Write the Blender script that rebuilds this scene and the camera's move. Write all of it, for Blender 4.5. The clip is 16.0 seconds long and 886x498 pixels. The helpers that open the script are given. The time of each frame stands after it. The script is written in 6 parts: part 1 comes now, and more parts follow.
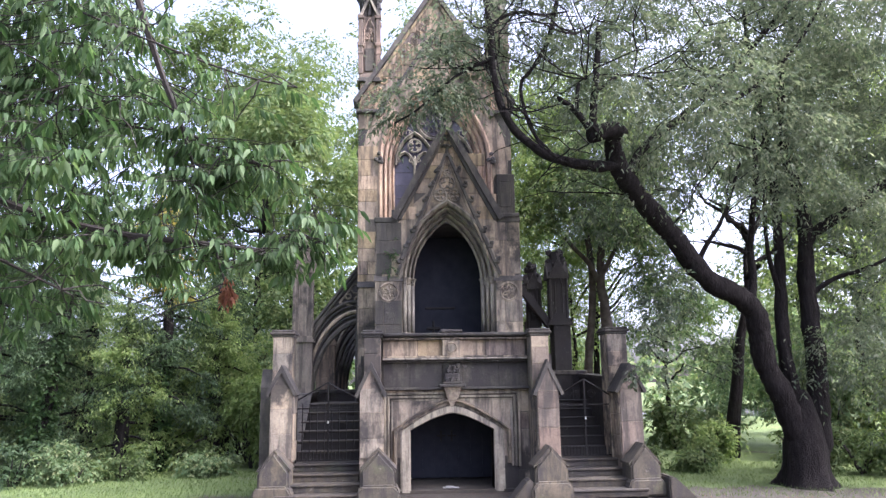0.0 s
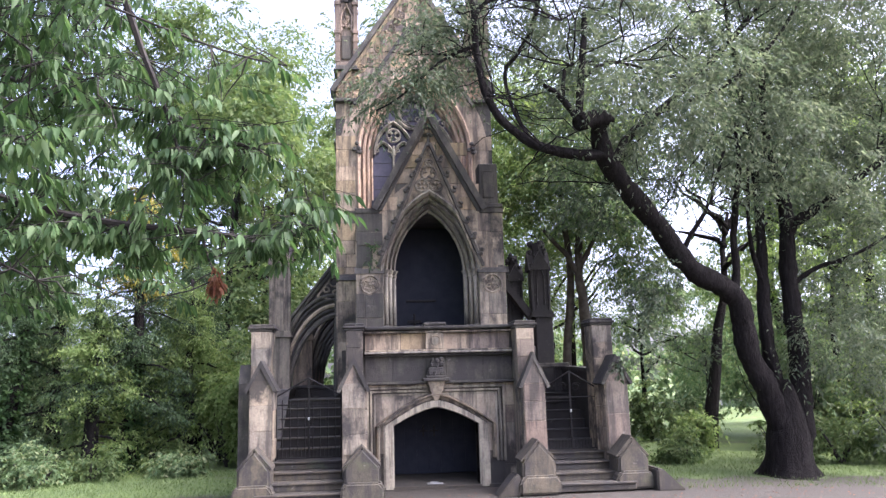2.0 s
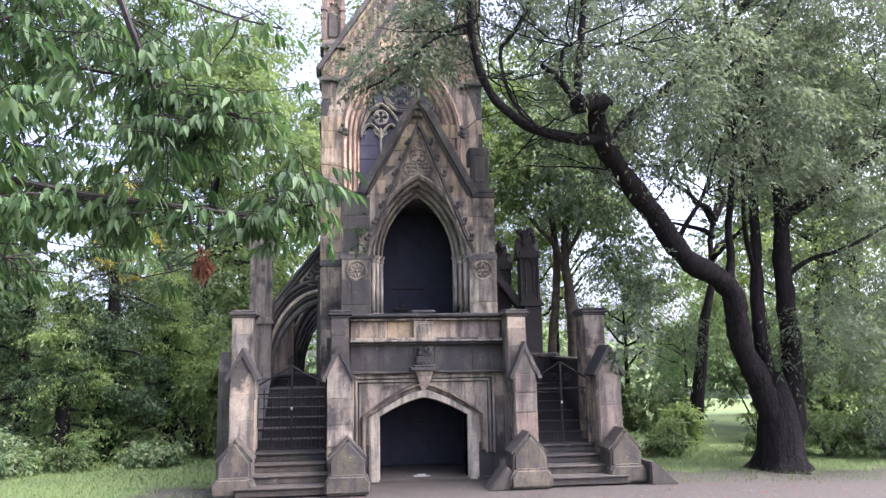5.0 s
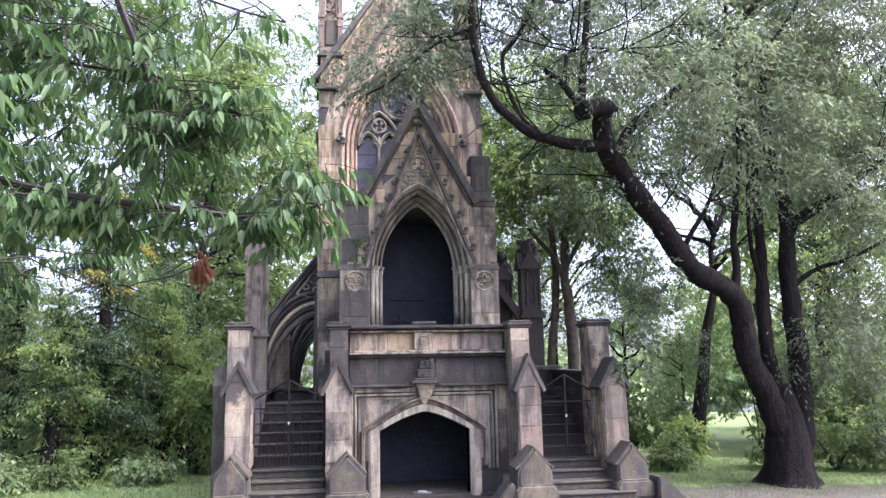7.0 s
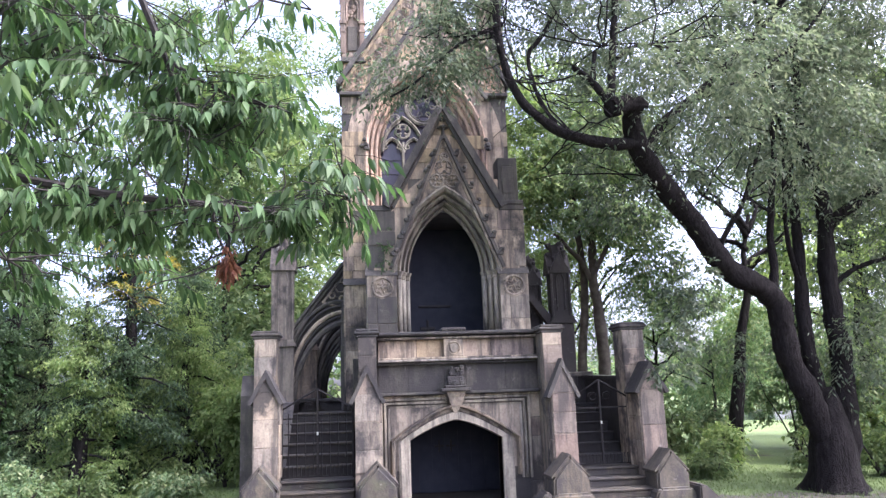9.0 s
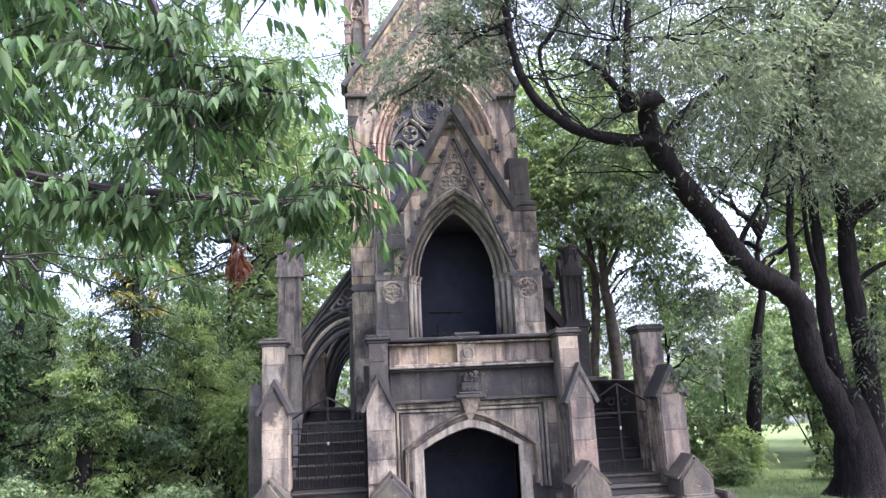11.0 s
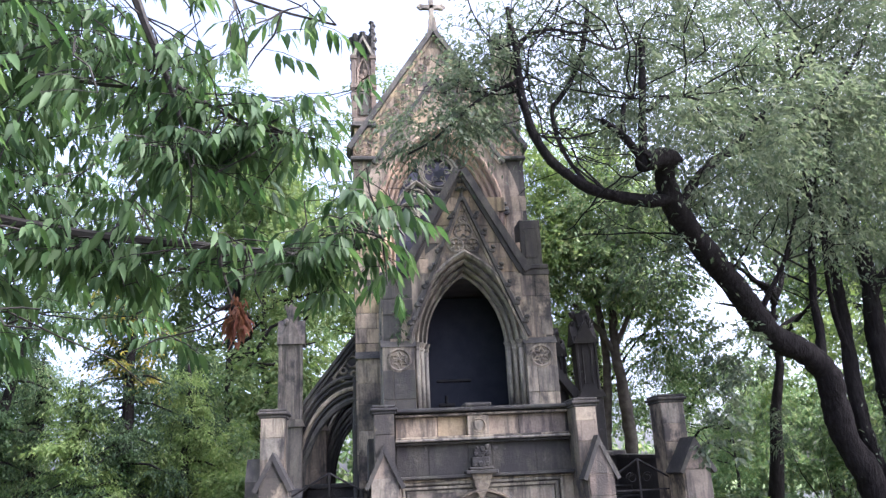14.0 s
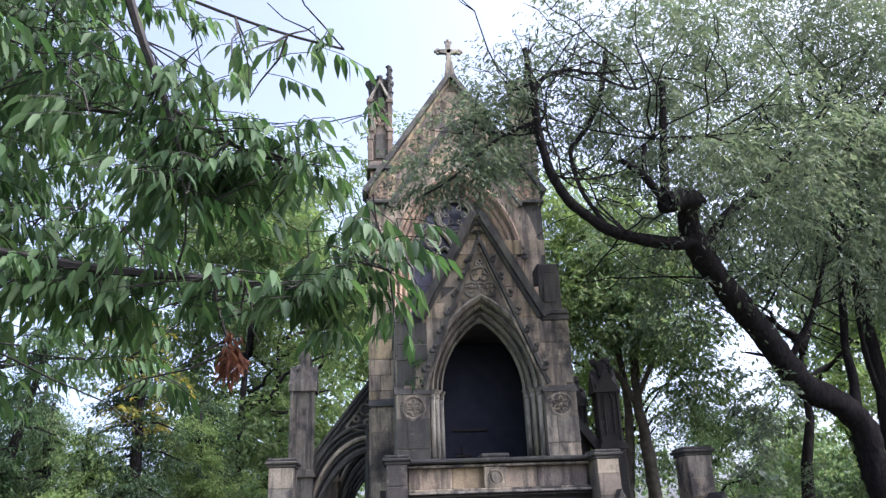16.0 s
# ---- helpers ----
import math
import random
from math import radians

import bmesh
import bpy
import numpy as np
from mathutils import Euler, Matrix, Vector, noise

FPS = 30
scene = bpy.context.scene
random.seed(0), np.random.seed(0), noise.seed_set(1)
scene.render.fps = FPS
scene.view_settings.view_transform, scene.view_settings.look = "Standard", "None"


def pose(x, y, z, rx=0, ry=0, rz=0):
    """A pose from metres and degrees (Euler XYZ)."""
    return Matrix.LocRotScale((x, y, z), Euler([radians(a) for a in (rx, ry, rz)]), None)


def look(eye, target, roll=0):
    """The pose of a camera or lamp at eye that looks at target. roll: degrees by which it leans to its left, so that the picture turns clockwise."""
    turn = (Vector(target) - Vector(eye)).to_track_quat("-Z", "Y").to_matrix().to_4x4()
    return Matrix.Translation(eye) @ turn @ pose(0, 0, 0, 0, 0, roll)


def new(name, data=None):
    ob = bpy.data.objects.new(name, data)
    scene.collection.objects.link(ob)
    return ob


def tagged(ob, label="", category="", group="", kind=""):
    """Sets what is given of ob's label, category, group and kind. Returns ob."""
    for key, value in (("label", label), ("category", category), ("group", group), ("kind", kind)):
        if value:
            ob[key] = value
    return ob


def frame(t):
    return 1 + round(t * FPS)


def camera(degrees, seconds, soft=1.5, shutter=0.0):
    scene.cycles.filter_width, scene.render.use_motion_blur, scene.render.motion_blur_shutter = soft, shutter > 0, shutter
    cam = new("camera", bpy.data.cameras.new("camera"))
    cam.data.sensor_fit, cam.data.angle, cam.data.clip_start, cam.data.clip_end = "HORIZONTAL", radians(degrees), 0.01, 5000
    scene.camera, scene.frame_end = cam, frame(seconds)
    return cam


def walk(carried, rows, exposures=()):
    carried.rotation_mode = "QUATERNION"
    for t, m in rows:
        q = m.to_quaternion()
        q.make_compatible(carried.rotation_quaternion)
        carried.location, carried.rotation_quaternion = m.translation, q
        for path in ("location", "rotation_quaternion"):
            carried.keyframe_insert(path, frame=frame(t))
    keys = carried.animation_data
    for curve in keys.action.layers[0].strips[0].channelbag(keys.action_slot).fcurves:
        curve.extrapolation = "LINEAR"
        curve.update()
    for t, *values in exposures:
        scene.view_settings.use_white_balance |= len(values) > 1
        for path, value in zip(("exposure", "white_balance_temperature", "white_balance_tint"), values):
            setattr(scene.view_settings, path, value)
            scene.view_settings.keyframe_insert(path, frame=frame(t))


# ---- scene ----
cam = camera(60.0, 16.0, soft=1.4)

PATH = [
    (0, (-0.828, -11.692, 1.562), (-0.706, -9.726, 1.909), -0.8),
    (0.5, (-0.898, -11.627, 1.573), (-0.753, -9.661, 1.915), -1.1),
    (1, (-0.963, -11.56, 1.579), (-0.79, -9.597, 1.919), -1.5),
    (1.5, (-1.014, -11.499, 1.567), (-0.821, -9.537, 1.903), -1.6),
    (2, (-1.032, -11.419, 1.555), (-0.827, -9.458, 1.887), -1.5),
    (2.5, (-1.042, -11.332, 1.563), (-0.832, -9.371, 1.895), -1.4),
    (3, (-1.045, -11.263, 1.571), (-0.834, -9.302, 1.905), -1.0),
    (3.5, (-1.061, -11.215, 1.573), (-0.848, -9.253, 1.901), -0.8),
    (4, (-1.089, -11.166, 1.562), (-0.864, -9.204, 1.876), -0.6),
    (4.5, (-1.135, -11.092, 1.572), (-0.887, -9.131, 1.874), -0.8),
    (7, (-1.258, -10.75, 1.551), (-0.975, -8.799, 1.89), -1.2),
    (7.5, (-1.262, -10.648, 1.539), (-1.007, -8.697, 1.896), -1.3),
    (8, (-1.264, -10.578, 1.524), (-1.034, -8.625, 1.887), -1.4),
    (8.5, (-1.277, -10.535, 1.5), (-1.055, -8.582, 1.867), -1.6),
    (9, (-1.305, -10.503, 1.482), (-1.08, -8.551, 1.854), -2.0),
    (11.5, (-1.392, -10.12, 1.461), (-1.177, -8.174, 1.873), -2.9),
    (12, (-1.382, -10.054, 1.464), (-1.185, -8.112, 1.9), -2.5),
    (12.5, (-1.383, -9.957, 1.464), (-1.193, -8.019, 1.921), -2.1),
    (13, (-1.402, -9.885, 1.46), (-1.208, -7.954, 1.946), -2.1),
    (13.5, (-1.432, -9.821, 1.467), (-1.225, -7.901, 1.989), -2.3),
    (14, (-1.456, -9.742, 1.487), (-1.236, -7.838, 2.059), -2.8),
    (14.5, (-1.457, -9.681, 1.494), (-1.233, -7.79, 2.104), -3.1),
    (15, (-1.445, -9.612, 1.491), (-1.231, -7.731, 2.135), -3.0),
    (15.5, (-1.421, -9.55, 1.491), (-1.228, -7.676, 2.162), -2.6),
    (16, (-1.401, -9.48, 1.501), (-1.227, -7.612, 2.195), -2.2),
]
walk(cam, [(t, look(eye, target, roll)) for t, eye, target, roll in PATH], exposures=[(0, 1.43, 5850, 20), (4.5, 1.50, 5800, 21), (9, 1.67, 5700, 21), (12.5, 1.66, 5650, 19), (14.5, 1.35, 5650, 16), (16, 1.01, 5650, 14)])

# ---- sky, sun ----
world = bpy.data.worlds.new("world")
scene.world = world
world.use_nodes = True
wn = world.node_tree
sky = wn.nodes.new("ShaderNodeTexSky")
sky.sky_type, sky.sun_disc = "NISHITA", False
SUN_EL, SUN_AZ = 50.0, 108.0          # azimuth from +y towards +x
sky.sun_elevation, sky.sun_rotation = radians(SUN_EL), radians(SUN_AZ)
sky.air_density, sky.dust_density, sky.ozone_density = 0.35, 6.0, 0.3
haze = wn.nodes.new("ShaderNodeHueSaturation")
haze.inputs["Saturation"].default_value = 0.75
wn.links.new(sky.outputs[0], haze.inputs["Color"])
wn.links.new(haze.outputs[0], wn.nodes["Background"].inputs[0])
wn.nodes["Background"].inputs[1].default_value = 0.45
sun = new("sun", bpy.data.lights.new("sun", "SUN"))
sun.data.energy, sun.data.angle, sun.data.color = 1.25, radians(10), (1.0, 0.93, 0.82)
se, sa = radians(SUN_EL), radians(SUN_AZ)
sun.matrix_world = look((0, 0, 30), (-30 * math.cos(se) * math.sin(sa), -30 * math.cos(se) * math.cos(sa), 30 - 30 * math.sin(se)))


# ---- materials ----
class Nodes:
    def __init__(self, name):
        self.mat = bpy.data.materials.new(name)
        self.mat.use_nodes = True
        self.t = self.mat.node_tree
        self.bsdf = self.t.nodes["Principled BSDF"]
        self.pos = self.t.nodes.new("ShaderNodeNewGeometry").outputs["Position"]

    def link(self, a, b):
        self.t.links.new(a, b)

    def noise(self, scale, detail=4.0, stretch=(1, 1, 1), rough=0.6):
        m = self.t.nodes.new("ShaderNodeMapping")
        m.inputs["Scale"].default_value = stretch
        self.link(self.pos, m.inputs["Vector"])
        n = self.t.nodes.new("ShaderNodeTexNoise")
        n.inputs["Scale"].default_value, n.inputs["Detail"].default_value = scale, detail
        n.inputs["Roughness"].default_value = rough
        self.link(m.outputs[0], n.inputs["Vector"])
        return n.outputs["Fac"]

    def ramp(self, fac, stops):
        r = self.t.nodes.new("ShaderNodeValToRGB")
        e = r.color_ramp.elements
        while len(e) < len(stops):
            e.new(0.5)
        for el, (p, c) in zip(e, stops):
            el.position = p
            el.color = (*c, 1) if len(c) == 3 else c
        self.link(fac, r.inputs[0])
        return r.outputs[0]

    def mix(self, fac, a, b, mode="MIX"):
        m = self.t.nodes.new("ShaderNodeMix")
        m.data_type, m.blend_type = "RGBA", mode
        for socket, value in ((m.inputs[0], fac), (m.inputs[6], a), (m.inputs[7], b)):
            if isinstance(value, bpy.types.NodeSocket):
                self.link(value, socket)
            else:
                socket.default_value = (*value, 1) if isinstance(value, tuple) else value
        return m.outputs[2]

    def value(self, fac, lo, hi):
        m = self.t.nodes.new("ShaderNodeMapRange")
        m.inputs["To Min"].default_value, m.inputs["To Max"].default_value = lo, hi
        self.link(fac, m.inputs["Value"])
        return m.outputs[0]

    def random(self):
        return self.t.nodes.new("ShaderNodeObjectInfo").outputs["Random"]

    def island(self):
        g = self.t.nodes.new("ShaderNodeNewGeometry")
        return g.outputs["Random Per Island"]

    def bump(self, fac, strength, distance):
        b = self.t.nodes.new("ShaderNodeBump")
        b.inputs["Strength"].default_value, b.inputs["Distance"].default_value = strength, distance
        self.link(fac, b.inputs["Height"])
        self.link(b.outputs[0], self.bsdf.inputs["Normal"])

    def done(self, color, rough=0.85, metal=0.0):
        if isinstance(color, bpy.types.NodeSocket):
            self.link(color, self.bsdf.inputs["Base Color"])
        else:
            self.bsdf.inputs["Base Color"].default_value = (*color, 1)
        if isinstance(rough, bpy.types.NodeSocket):
            self.link(rough, self.bsdf.inputs["Roughness"])
        else:
            self.bsdf.inputs["Roughness"].default_value = rough
        self.bsdf.inputs["Metallic"].default_value = metal
        return self.mat


def stone(name, tones, soot, cover, moss=0.0):
    """Weathered sandstone: block tone, grain, soot blotches and rain streaks."""
    n = Nodes(name)
    tone = n.ramp(n.random(), [(i / (len(tones) - 1), tuple((0.98, 0.58, 0.84, 1.08, 0.68)[i] * v for v in c)) for i, c in enumerate(tones)])
    grain = n.ramp(n.noise(38, 5), [(0.25, (0.72, 0.70, 0.68)), (0.75, (1.12, 1.1, 1.08))])
    c = n.mix(1.0, tone, grain, "MULTIPLY")
    broad = n.ramp(n.noise(2.1, 3), [(0.35, (0.74, 0.72, 0.71)), (0.7, (1.12, 1.08, 1.02))])
    c = n.mix(1.0, c, broad, "MULTIPLY")
    dapple = n.ramp(n.noise(9, 5, (1, 1, 0.7), 0.7), [(0.30, (0.68, 0.66, 0.66)), (0.52, (1.0, 0.98, 0.96)), (0.74, (1.16, 1.14, 1.10))])
    c = n.mix(1.0, c, dapple, "MULTIPLY")
    blot = n.ramp(n.noise(1.7, 6, (1, 1, 0.8), 0.68), [(0.97 - cover, (0, 0, 0)), (1.06 - cover, (1, 1, 1))])
    streak = n.ramp(n.noise(5.5, 5, (1.6, 1.6, 0.18), 0.65), [(0.46, (0, 0, 0)), (0.60, (0.95, 0.95, 0.95))])
    c = n.mix(blot, c, n.mix(0.88, c, soot))
    c = n.mix(streak, c, n.mix(0.72, c, soot))
    if moss:
        m = n.ramp(n.noise(3.3, 5), [(0.6, (0, 0, 0)), (0.78, (moss, moss, moss))])
        c = n.mix(m, c, (0.09, 0.11, 0.05))
    pale = n.ramp(n.noise(7, 6, (1, 1, 1), 0.75), [(0.62, (0, 0, 0)), (0.72, (0.45, 0.45, 0.45))])
    c = n.mix(pale, c, n.mix(0.6, c, (0.42, 0.40, 0.36)))
    n.bump(n.mix(0.4, n.noise(55, 6), n.noise(11, 5)), 0.7, 0.016)
    return n.done(c, 0.9)


SOOT = (0.03, 0.028, 0.028)
STONE = stone("sandstone", [(0.301, 0.277, 0.236), (0.383, 0.339, 0.259), (0.319, 0.303, 0.269), (0.429, 0.378, 0.288), (0.338, 0.293, 0.254)], SOOT, 0.47)
BUFF = stone("buff_sandstone", [(0.429, 0.349, 0.236), (0.501, 0.424, 0.278), (0.383, 0.334, 0.274), (0.483, 0.399, 0.298), (0.338, 0.293, 0.274)], SOOT, 0.34)
PALE = stone("pale_sandstone", [(0.37, 0.36, 0.308), (0.425, 0.404, 0.33), (0.345, 0.342, 0.308)], SOOT, 0.38)
DARK = stone("sooty_sandstone", [(0.105, 0.104, 0.096), (0.15, 0.145, 0.129), (0.086, 0.088, 0.081)], SOOT, 0.5, 0.25)
# Soot-black stone; on the stairs its tone also stands for shade.
SOOTY_SHADED = stone("soot_and_shade_black_stone", [(0.045, 0.045, 0.046), (0.065, 0.063, 0.060), (0.036, 0.037, 0.038)], SOOT, 0.5, 0.25)
STEP = stone("worn_step_stone", [(0.084, 0.077, 0.060), (0.108, 0.098, 0.078), (0.068, 0.063, 0.052)], SOOT, 0.45, 0.4)
FOOT = stone("mossy_foot_stone", [(0.115, 0.106, 0.080), (0.155, 0.140, 0.108), (0.10, 0.095, 0.075)], SOOT, 0.44, 0.5)
BROWN = stone("brown_sandstone", [(0.235, 0.190, 0.160), (0.295, 0.230, 0.188), (0.22, 0.205, 0.182), (0.26, 0.21, 0.172), (0.225, 0.172, 0.145)], SOOT, 0.42)
# Ochre stone whose bright orange tone includes a warm sunlit glow.
SUN_WARM = stone("sunlit_ochre_sandstone", [(0.60, 0.43, 0.30), (0.66, 0.47, 0.31), (0.5, 0.39, 0.31)], SOOT, 0.36)


def plain(name, a, b, scale=8, rough=0.6, metal=0.0, bump=0.2, spec=0.5):
    n = Nodes(name)
    n.bsdf.inputs["Specular IOR Level"].default_value = spec
    f = n.noise(scale, 5)
    n.bump(n.noise(scale * 6, 4), bump, 0.004)
    return n.done(n.ramp(f, [(0.3, a), (0.7, b)]), rough, metal)


IRON = plain("black_wrought_iron", (0.012, 0.012, 0.013), (0.03, 0.026, 0.024), 20, 0.5, 0.6)
# Door and plaster tones hold the bluish shade of the deep interiors.
DOORWOOD = plain("shaded_blue_black_door", (0.018, 0.021, 0.034), (0.030, 0.034, 0.048), 6, 0.6, spec=0.2)
ROOM = plain("shade_dark_plaster", (0.028, 0.030, 0.038), (0.044, 0.046, 0.056), 3, 0.9, spec=0.1)
PAPER = plain("dusty_paper", (0.16, 0.16, 0.16), (0.36, 0.36, 0.36), 10, 0.8)
LOCK = plain("bright_padlock", (0.6, 0.6, 0.58), (0.75, 0.75, 0.72), 10, 0.3, 0.8)
SLATE = plain("grey_slate", (0.06, 0.06, 0.065), (0.11, 0.105, 0.10), 5, 0.7)


def bark_material():
    n = Nodes("ridged_bark")
    f = n.noise(7, 6, (3.2, 3.2, 0.6), 0.7)
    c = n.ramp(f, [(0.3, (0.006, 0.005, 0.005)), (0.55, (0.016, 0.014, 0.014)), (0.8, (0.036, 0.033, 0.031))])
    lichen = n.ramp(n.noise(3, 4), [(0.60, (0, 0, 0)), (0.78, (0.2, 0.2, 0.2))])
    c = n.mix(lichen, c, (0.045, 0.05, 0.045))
    n.bsdf.inputs["Specular IOR Level"].default_value = 0.1
    n.bump(n.mix(0.35, f, n.noise(30, 5, (1.5, 1.5, 0.7))), 1.0, 0.06)
    return n.done(c, 0.92)


def twig_material():
    n = Nodes("brown_twig")
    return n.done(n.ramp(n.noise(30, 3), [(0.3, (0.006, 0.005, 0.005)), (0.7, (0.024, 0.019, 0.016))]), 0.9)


BARK, TWIG = bark_material(), twig_material()
GREY_BARK = plain("grey_smooth_bark", (0.035, 0.031, 0.027), (0.085, 0.076, 0.066), 7, 0.9, 0, 0.6, 0.15)


def leaf_material(name, tones, translucent=0.5):
    n = Nodes(name)
    r = n.ramp(n.island(), [(i / (len(tones) - 1), c) for i, c in enumerate(tones)])
    broad = n.ramp(n.noise(0.9, 3), [(0.3, (0.72, 0.75, 0.7)), (0.7, (1.2, 1.18, 1.1))])
    c = n.mix(1.0, r, broad, "MULTIPLY")
    n.done(c, 0.6)
    n.bsdf.inputs["Specular IOR Level"].default_value = 0.3
    tr = n.t.nodes.new("ShaderNodeBsdfTranslucent")
    n.link(n.mix(1.0, c, (1.2, 1.2, 0.85), "MULTIPLY"), tr.inputs["Color"])
    sh = n.t.nodes.new("ShaderNodeMixShader")
    sh.inputs[0].default_value = translucent
    n.link(n.bsdf.outputs[0], sh.inputs[1])
    n.link(tr.outputs[0], sh.inputs[2])
    n.link(sh.outputs[0], n.t.nodes["Material Output"].inputs["Surface"])
    return n.mat


NEAR_LEAF = leaf_material("glossy_green_leaf", [(0.026, 0.056, 0.024), (0.044, 0.088, 0.035), (0.066, 0.118, 0.048), (0.104, 0.156, 0.080)], 0.5)
# Blue-grey cast in these leaf tones stands for haze.
SMALL_LEAF = leaf_material("hazed_grey_green_leaf", [(0.054, 0.081, 0.060), (0.086, 0.117, 0.086), (0.120, 0.148, 0.116), (0.160, 0.182, 0.150)], 0.55)
WOOD_LEAF = leaf_material("woodland_leaf", [(0.072, 0.118, 0.064), (0.114, 0.180, 0.094), (0.160, 0.220, 0.118), (0.230, 0.262, 0.150)])
BRIGHT_LEAF = leaf_material("light_green_leaf", [(0.062, 0.104, 0.044), (0.100, 0.150, 0.062), (0.145, 0.180, 0.085)])
# Brighter copy of the light green leaf: sunlight is put into the colour.
LIT_LEAF = leaf_material("sunlit_green_leaf", [(0.105, 0.165, 0.060), (0.165, 0.235, 0.088), (0.225, 0.280, 0.125)], 0.6)
YELLOW_LEAF = leaf_material("yellowing_leaf", [(0.20, 0.19, 0.04), (0.32, 0.26, 0.05), (0.14, 0.16, 0.04)])
DARK_LEAF = leaf_material("dark_conifer_leaf", [(0.026, 0.050, 0.030), (0.046, 0.080, 0.042), (0.072, 0.108, 0.056)])
DEAD_LEAF = leaf_material("withered_leaf", [(0.157, 0.052, 0.036), (0.224, 0.095, 0.06), (0.112, 0.052, 0.042)])
IVY_LEAF = leaf_material("ivy_leaf", [(0.024, 0.054, 0.022), (0.048, 0.096, 0.038), (0.072, 0.12, 0.045)])


def ground_material():
    n = Nodes("mown_grass_and_bare_earth")
    g = n.ramp(n.noise(14, 6), [(0.3, (0.055, 0.088, 0.024)), (0.7, (0.11, 0.16, 0.046))])
    g = n.mix(1.0, g, n.ramp(n.noise(0.5, 4), [(0.3, (0.7, 0.75, 0.7)), (0.7, (1.2, 1.15, 1.0))]), "MULTIPLY")
    e = n.ramp(n.noise(25, 6), [(0.3, (0.024, 0.021, 0.017)), (0.7, (0.056, 0.048, 0.039))])
    sep = n.t.nodes.new("ShaderNodeSeparateXYZ")
    n.link(n.pos, sep.inputs[0])

    def edge(socket, gain, offset, wobble):
        m = n.t.nodes.new("ShaderNodeMath")
        m.operation = "MULTIPLY_ADD"
        m.inputs[1].default_value, m.inputs[2].default_value = gain, offset
        n.link(socket, m.inputs[0])
        a = n.t.nodes.new("ShaderNodeMath")
        a.operation = "MULTIPLY_ADD"
        a.inputs[1].default_value = wobble
        n.link(n.noise(1.1, 5), a.inputs[0])
        n.link(m.outputs[0], a.inputs[2])
        return n.ramp(a.outputs[0], [(0.45, (0, 0, 0)), (0.62, (1, 1, 1))])

    bare = n.mix(1.0, edge(sep.outputs[1], -0.8, 0.2, 1.2), edge(sep.outputs[0], 0.7, 2.6, 1.2), "MULTIPLY")
    spots = n.ramp(n.noise(0.7, 5), [(0.60, (0, 0, 0)), (0.70, (0.8, 0.8, 0.8))])
    bare = n.mix(1.0, bare, spots, "LIGHTEN")
    n.bump(n.noise(60, 5), 0.8, 0.02)
    return n.done(n.mix(bare, g, e), 0.95)


def water_material():
    n = Nodes("still_pond_water")
    n.bump(n.noise(1.5, 3), 0.08, 0.02)
    return n.done((0.03, 0.045, 0.03), 0.08)


def glass_material():
    n = Nodes("leaded_dark_glass")
    c = n.ramp(n.noise(4, 3), [(0.3, (0.025, 0.022, 0.035)), (0.7, (0.07, 0.06, 0.085))])
    return n.done(c, 0.22)


GROUND, WATER, GLASS = ground_material(), water_material(), glass_material()


# ---- mesh helpers ----
def mesh_object(name, bm, mat, smooth=False):
    me = bpy.data.meshes.new(name)
    bmesh.ops.recalc_face_normals(bm, faces=bm.faces)
    bm.to_mesh(me)
    bm.free()
    me.materials.append(mat)
    if smooth:
        for p in me.polygons:
            p.use_smooth = True
    return new(name, me)


def part(name, bm, mat, parent, label="", smooth=False):
    ob = mesh_object(name, bm, mat, smooth)
    ob.parent = parent
    if label:
        ob["label"] = label
    return ob


def thing(name, label, category, at=(0, 0, 0), group="", kind=""):
    ob = new(name)
    ob.empty_display_size = 0.2
    ob.location = at
    return tagged(ob, label, category, group, kind)


def box(bm, x0, x1, y0, y1, z0, z1, bevel=0.0):
    r = bmesh.ops.create_cube(bm, size=1.0)
    vs = r["verts"]
    bmesh.ops.scale(bm, vec=(x1 - x0, y1 - y0, z1 - z0), verts=vs)
    bmesh.ops.translate(bm, vec=((x0 + x1) / 2, (y0 + y1) / 2, (z0 + z1) / 2), verts=vs)
    if bevel:
        es = list({e for v in vs for e in v.link_edges})
        bmesh.ops.bevel(bm, geom=es, offset=bevel, segments=1, affect="EDGES")
    return bm


def boxes(*specs, bevel=0.0):
    bm = bmesh.new()
    for s in specs:
        box(bm, *s, bevel=bevel)
    return bm


def prism(bm, pts, y0, y1):
    """Polygon in x, z pulled from y0 to y1."""
    a = [bm.verts.new((x, y0, z)) for x, z in pts]
    b = [bm.verts.new((x, y1, z)) for x, z in pts]
    bm.faces.new(a)
    bm.faces.new(list(reversed(b)))
    n = len(pts)
    for i in range(n):
        bm.faces.new((a[i], a[(i + 1) % n], b[(i + 1) % n], b[i]))
    return bm


def xprism(bm, pts, x0, x1):
    """Polygon in y, z pulled from x0 to x1."""
    a = [bm.verts.new((x0, y, z)) for y, z in pts]
    b = [bm.verts.new((x1, y, z)) for y, z in pts]
    bm.faces.new(a)
    bm.faces.new(list(reversed(b)))
    n = len(pts)
    for i in range(n):
        bm.faces.new((a[i], a[(i + 1) % n], b[(i + 1) % n], b[i]))
    return bm


